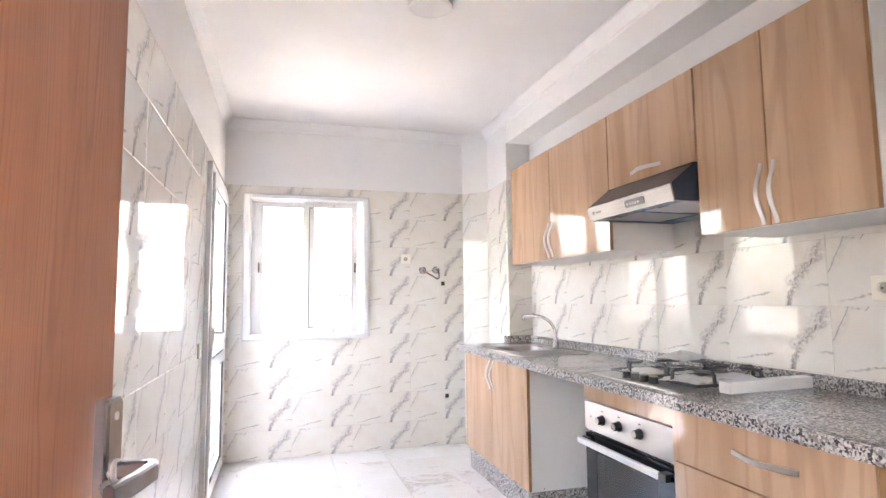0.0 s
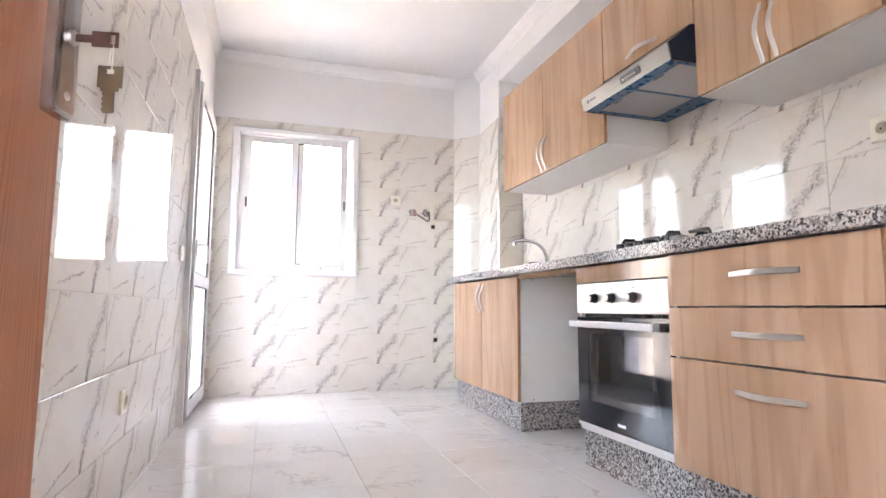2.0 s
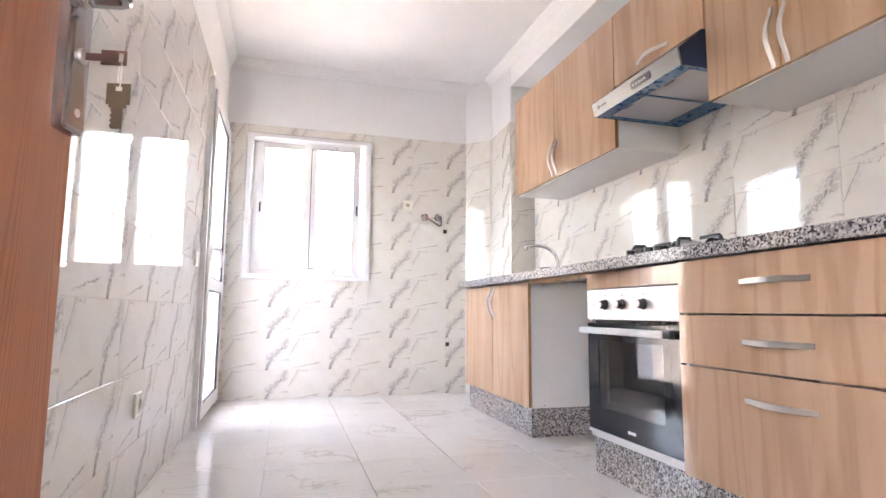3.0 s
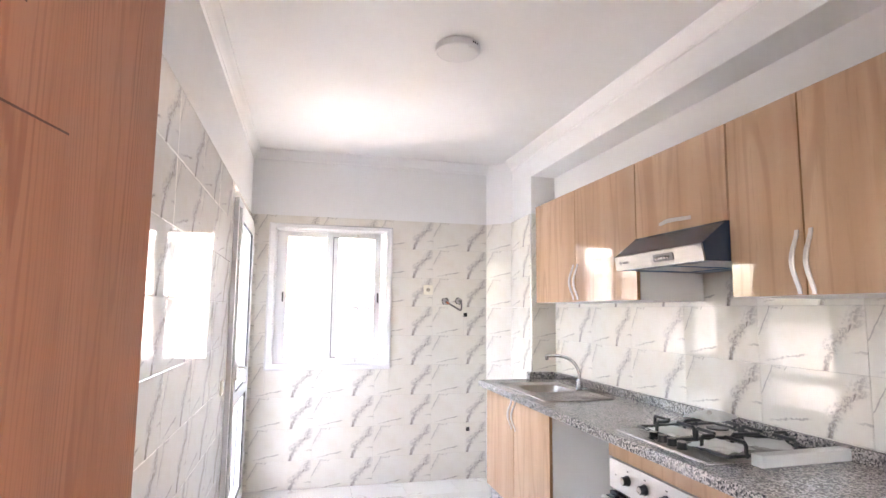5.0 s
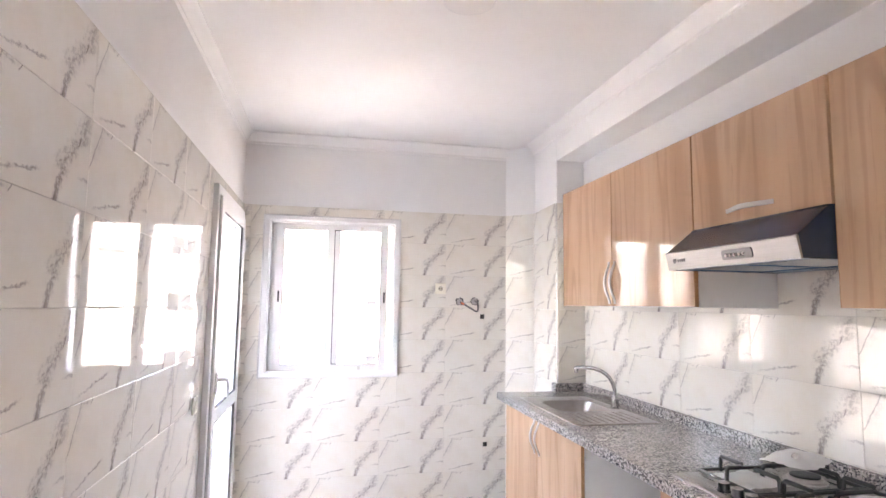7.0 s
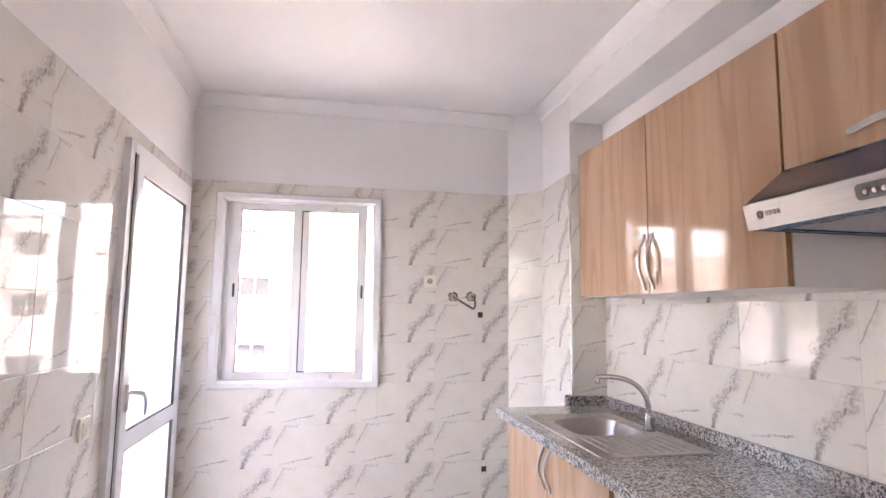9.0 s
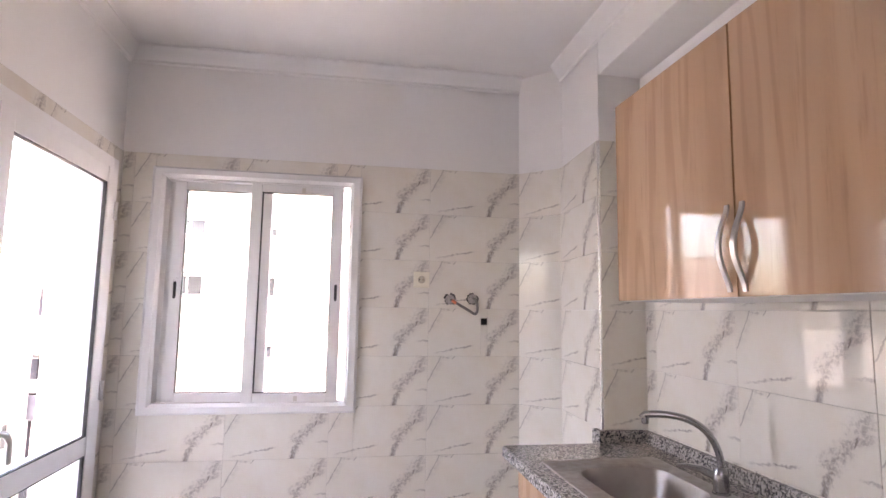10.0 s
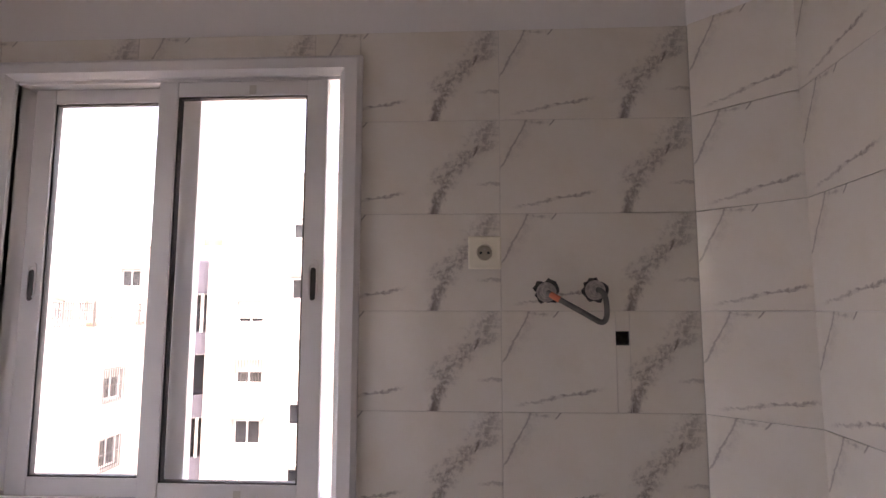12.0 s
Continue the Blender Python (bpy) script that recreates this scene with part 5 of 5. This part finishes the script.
# nearer house with a roof terrace; its long wall runs away from the window
TX, TY = -12.4, 20.4
terrace = building("terraced_house", "white rendered house with a railed roof terrace", (TX, TY), 90, 8.6, 6, 0.76,
                   [(u, z, 1.1, 1.1, sh, True) for u in (4.1, 7.1) for z, sh in ((-1.42, 0.25), (-3.96, 0.0))], parapet=0.1)
m0 = pose(TX, TY, 0, 0, 0, 90)
rail = bmesh.new()
for i in range(72):
    u = 0.05 + i * 0.12
    box(rail, u - 0.010, u + 0.010, 0.10, 0.12, 0.83, 1.72)
for z in (0.90, 1.18, 1.45, 1.72):
    box(rail, 0.0, 8.6, 0.09, 0.13, z - 0.012, z + 0.012)
for u in (0.03, 2.9, 5.7, 8.55):
    box(rail, u - 0.03, u + 0.03, 0.08, 0.14, 0.82, 1.82)
bmesh.ops.transform(rail, matrix=m0, verts=rail.verts)
part("railing", rail, RAIL, terrace, "grey wire mesh railing", smooth=False)
for u, v in ((3.6, 0.7), (6.6, 0.6)):
    p = m0 @ Vector((u, v, 0.66))
    single("plant_pot", lathe(p, (0, 0, 1), [(0, 0.13), (0.26, 0.18), (0.30, 0.20), (0.33, 0.20)], 16), TERRACOTTA, "terracotta pot on the roof terrace", "plant pot", "pots on the terrace")
hut = building("roof_hut", "small white hut on the roof terrace", tuple((m0 @ Vector((3.6, 2.6, 0)))[:2]), 90, 3.0, 1.8, 2.3, [(0.8, 1.45, 0.5, 0.8, 0.0, False), (2.2, 1.45, 0.5, 0.8, 0.0, False)])

building("rear_house", "white rendered house with water tanks on its roof", (-25.6, 37.0), 6, 11.6, 9, 5.55, [(9.0, 3.5, 1.2, 1.1, 0.0, False), (5.5, 3.5, 1.2, 1.1, 0.0, False)])
TANKS = [(-15.6, 39.2, (0.75, 0.50, 0.12)), (-17.1, 39.3, (0.45, 0.28, 0.24)), (-18.4, 39.6, (0.35, 0.52, 0.60)), (-20.4, 39.8, (0.7, 0.7, 0.68))]
for x, y, col in TANKS:
    tm = grainy("tank_plastic", col, tuple(k * 0.85 for k in col), 0.5)
    t = thing("water_tank", (x, y, 5.05), "round plastic water tank on a flat roof", "water tank", "roof tanks")
    part("drum", lathe((x, y, 5.05), (0, 0, 1), [(0, 0.55), (0.1, 0.62), (1.1, 0.62), (1.25, 0.5), (1.35, 0.2)], 20), tm, t)

# blue-grey tower of rounded balconies in the gap
tw = thing("balcony_tower", (-12.2, 30.2, STREET_Z), "blue-grey stair tower with rounded balconies", "building", "houses opposite")
part("wall", solid(-13.25, -11.22, 30.6, 36.0, STREET_Z, 3.9, bevel=0), FACADE_GREY, tw, smooth=False)
arc_pts = [math.pi * i / 14 for i in range(15)]
for k, z in enumerate((3.9, 0.4, -2.6, -5.5, -8.4)):
    ring = lambda r, zz: [(-12.25 + r * math.cos(t), 30.6 - 0.85 * r * math.sin(t), zz) for t in arc_pts]
    low = z - 1.6 if k == 0 else z - 1.05
    part("balcony", loft(bmesh.new(), [ring(1.0, low), ring(1.0, z), ring(0.9, z), ring(0.9, low + 0.1)], close=True), FACADE_GREY, tw, "rounded blue-grey parapet", smooth=False)
    part("slab", loft(bmesh.new(), [ring(0.98, low - 0.05), ring(0.98, low + 0.09)], cap_start=True, cap_end=True), FACADE, tw, smooth=False)
    if k % 2 == 0:
        for i in range(6):
            t = math.pi * (i + 1) / 7
            x, y = -12.25 + 0.95 * math.cos(t), 30.6 - 0.81 * math.sin(t)
            part("glazing_bar", solid(x - 0.05, x + 0.05, y - 0.05, y + 0.05, low - 1.9, low - 0.05, bevel=0), PVC, tw, "white glazing bar", smooth=False)
    # Flat dark panel on the wall paints the shade of an open recess.
    part("opening", solid(-12.9, -11.6, 30.56, 30.595, low - 1.85, low - 0.1, bevel=0), FAR_GLASS, tw, "dark panel in place of the shaded recess", smooth=False)
part("side_wall", solid(-14.2, -13.27, 30.0, 36.0, STREET_Z, 4.3, bevel=0), FACADE, tw, "white rendered side", smooth=False)

# stair with rails at the foot of the block
st = thing("outdoor_stair", (-8.5, 27.0, STREET_Z), "white outdoor stair with metal railings", "stair")
for i in range(14):
    sb = bmesh.new()
    box(sb, -10.4 + i * 0.28, -10.12 + i * 0.28, 26.4, 27.9, STREET_Z, -6.9 + i * 0.17)
    part("step", sb, FACADE, st, smooth=False)
rl = bmesh.new()
for i in range(28):
    x = -10.3 + i * 0.14
    z = -6.9 + i * 0.085
    box(rl, x - 0.012, x + 0.012, 26.42, 26.45, z, z + 1.0)
sweep([(-10.3, 26.43, -5.9), (-6.4, 26.43, -3.55)], 0.04, 0.04, (0, 1, 0), 0, rl)
part("railing", rl, RAIL, st, "grey metal railing", smooth=False)

# ---- tiles ----
GAP = 0.0013
tile_meshes = {}
laid = random.Random(11)


def tile_mesh(w, h, uv, mat, thick):
    """A tile with eased edges, lying in x and z, face towards -y; origin at its lower left."""
    key = (round(w, 4), round(h, 4), tuple(round(v, 4) for v in uv), mat.name)
    if key not in tile_meshes:
        g, e, t = GAP / 2, min(0.0012, w / 6, h / 6), thick
        ring = lambda i, y: [(g + i, y, g + i), (w - g - i, y, g + i), (w - g - i, y, h - g - i), (g + i, y, h - g - i)]
        co = ring(0, 0) + ring(0, -t + e * 0.7) + ring(e, -t)
        faces = [(8, 9, 10, 11)]
        for r in (0, 4):
            for i in range(4):
                j = (i + 1) % 4
                faces.append((r + i, r + j, r + 4 + j, r + 4 + i))
        me = bpy.data.meshes.new("tile")
        me.from_pydata(co, [], faces)
        lay = me.uv_layers.new(name="UVMap")
        for lp in me.loops:
            c = co[lp.vertex_index]
            lay.data[lp.index].uv = (uv[0] + (uv[1] - uv[0]) * c[0] / w, uv[2] + (uv[3] - uv[2]) * c[2] / h)
        me.materials.append(mat)
        tile_meshes[key] = me
    return tile_meshes[key]


def tile_wall(parent, origin, way, length, joint, z_top, holes=(), z_low=0.0):
    """Tiles along way from origin; joint: where along it an upright joint falls. holes in (along, z)."""
    way = Vector(way).normalized()
    back = Vector((-way.y, way.x, 0))
    m = Matrix(((way.x, back.x, 0, origin[0]), (way.y, back.y, 0, origin[1]), (0, 0, 1, 0), (0, 0, 0, 1)))
    first = joint - math.ceil(joint / TW) * TW
    z0 = TILE_TOP - math.ceil(TILE_TOP / TH) * TH
    i = 0
    while first + i * TW < length:
        j = 0
        while z0 + j * TH < z_top - 0.01:
            cell = (first + i * TW, first + (i + 1) * TW, z0 + j * TH, z0 + (j + 1) * TH)
            rect = (max(cell[0], 0), min(cell[1], length), max(cell[2], z_low), min(cell[3], z_top))
            if rect[1] - rect[0] > 0.006 and rect[3] - rect[2] > 0.006:
                for a0, a1, b0, b1 in minus(rect, holes):
                    uv = ((a0 - cell[0]) / TW, (a1 - cell[0]) / TW, (b0 - cell[2]) / TH, (b1 - cell[2]) / TH)
                    ob = new("tile", tile_mesh(a1 - a0, b1 - b0, uv, WALL_TILE, BACKING - 0.001))
                    ob.parent = parent
                    lean = Matrix.Rotation(radians(laid.uniform(-0.11, 0.11)), 4, "Z") @ Matrix.Rotation(radians(laid.uniform(-0.11, 0.11)), 4, "X")
                    ob.matrix_basis = m @ Matrix.Translation((a0, 0, b0)) @ lean
            j += 1
        i += 1


off = BACKING - 0.001
# grout beds just behind the tiles' faces
def bed(name, parent, bm):
    part(name, bm, GROUT, parent, smooth=False)


bed("grout", wall_far, slab((LW, 2.085, 0.0, TILE_TOP - 0.001), [(0.25, 1.24, 0.925, 2.09), *HOLES], BW + 0.0022, BW + BACKING - 0.0005, "y"))
bed("grout", wall_left, slab((FW, BW, 0.0, TILE_TOP - 0.001), [(3.22, 4.18, -0.1, 2.08)], LW - BACKING + 0.0005, LW - 0.0022, "x"))
bed("grout", wall_right, slab((FW, COL_Y, 0.0, TILE_TOP - 0.001), [], RW + 0.0022, RW + BACKING - 0.0005, "x"))
tile_wall(wall_far, (LW, BW + off), (1, 0, 0), 2.085 - LW, 1.600 - LW, TILE_TOP, [(0.250 - LW, 1.238 - LW, 0.925, 2.088), *[(a - LW, b - LW, c, d) for a, b, c, d in HOLES]])
tile_wall(wall_left, (LW - off, FW), (0, 1, 0), BW - FW, 1.665 - FW, TILE_TOP, [(3.22 - FW, 4.18 - FW, -0.1, 2.08)])
tile_wall(wall_right, (RW + off, COL_Y), (0, -1, 0), COL_Y - FW, COL_Y - 2.130, TILE_TOP)
dg = Vector((2.258 - 2.085, 4.132 - BW, 0))
tile_wall(pillar, (2.085, BW), dg, dg.length, 0.0, TILE_TOP)
tile_wall(pillar, (2.258, 4.132), (COL_X - 2.258, COL_Y - 4.132, 0), 4.132 - COL_Y, 0.0, TILE_TOP)
tile_wall(pillar, (COL_X + 0.002, COL_Y + 0.001), (1, 0, 0), RW - COL_X, 0.0, TILE_TOP)

FT = 0.414
fx, fy = 0.527, 1.916
i0 = math.floor((LW - fx) / FT)
j0 = math.floor((-2.6 - fy) / FT)
for i in range(i0, i0 + 8):
    for j in range(j0, j0 + 18):
        a0, a1, b0, b1 = max(fx + i * FT, LW - 0.19), min(fx + (i + 1) * FT, RW + 0.19), max(fy + j * FT, -2.59), min(fy + (j + 1) * FT, BW + 0.01)
        if a1 - a0 < 0.01 or b1 - b0 < 0.01:
            continue
        ob = new("tile", tile_mesh(a1 - a0, b1 - b0, (0, 1, 0, 1), FLOOR_TILE, BACKING - 0.001))
        ob.parent = floor
        ob.matrix_basis = Matrix.Translation((a0, b0, -BACKING)) @ Matrix(((1, 0, 0, 0), (0, 0, 1, 0), (0, -1, 0, 0), (0, 0, 0, 1)))
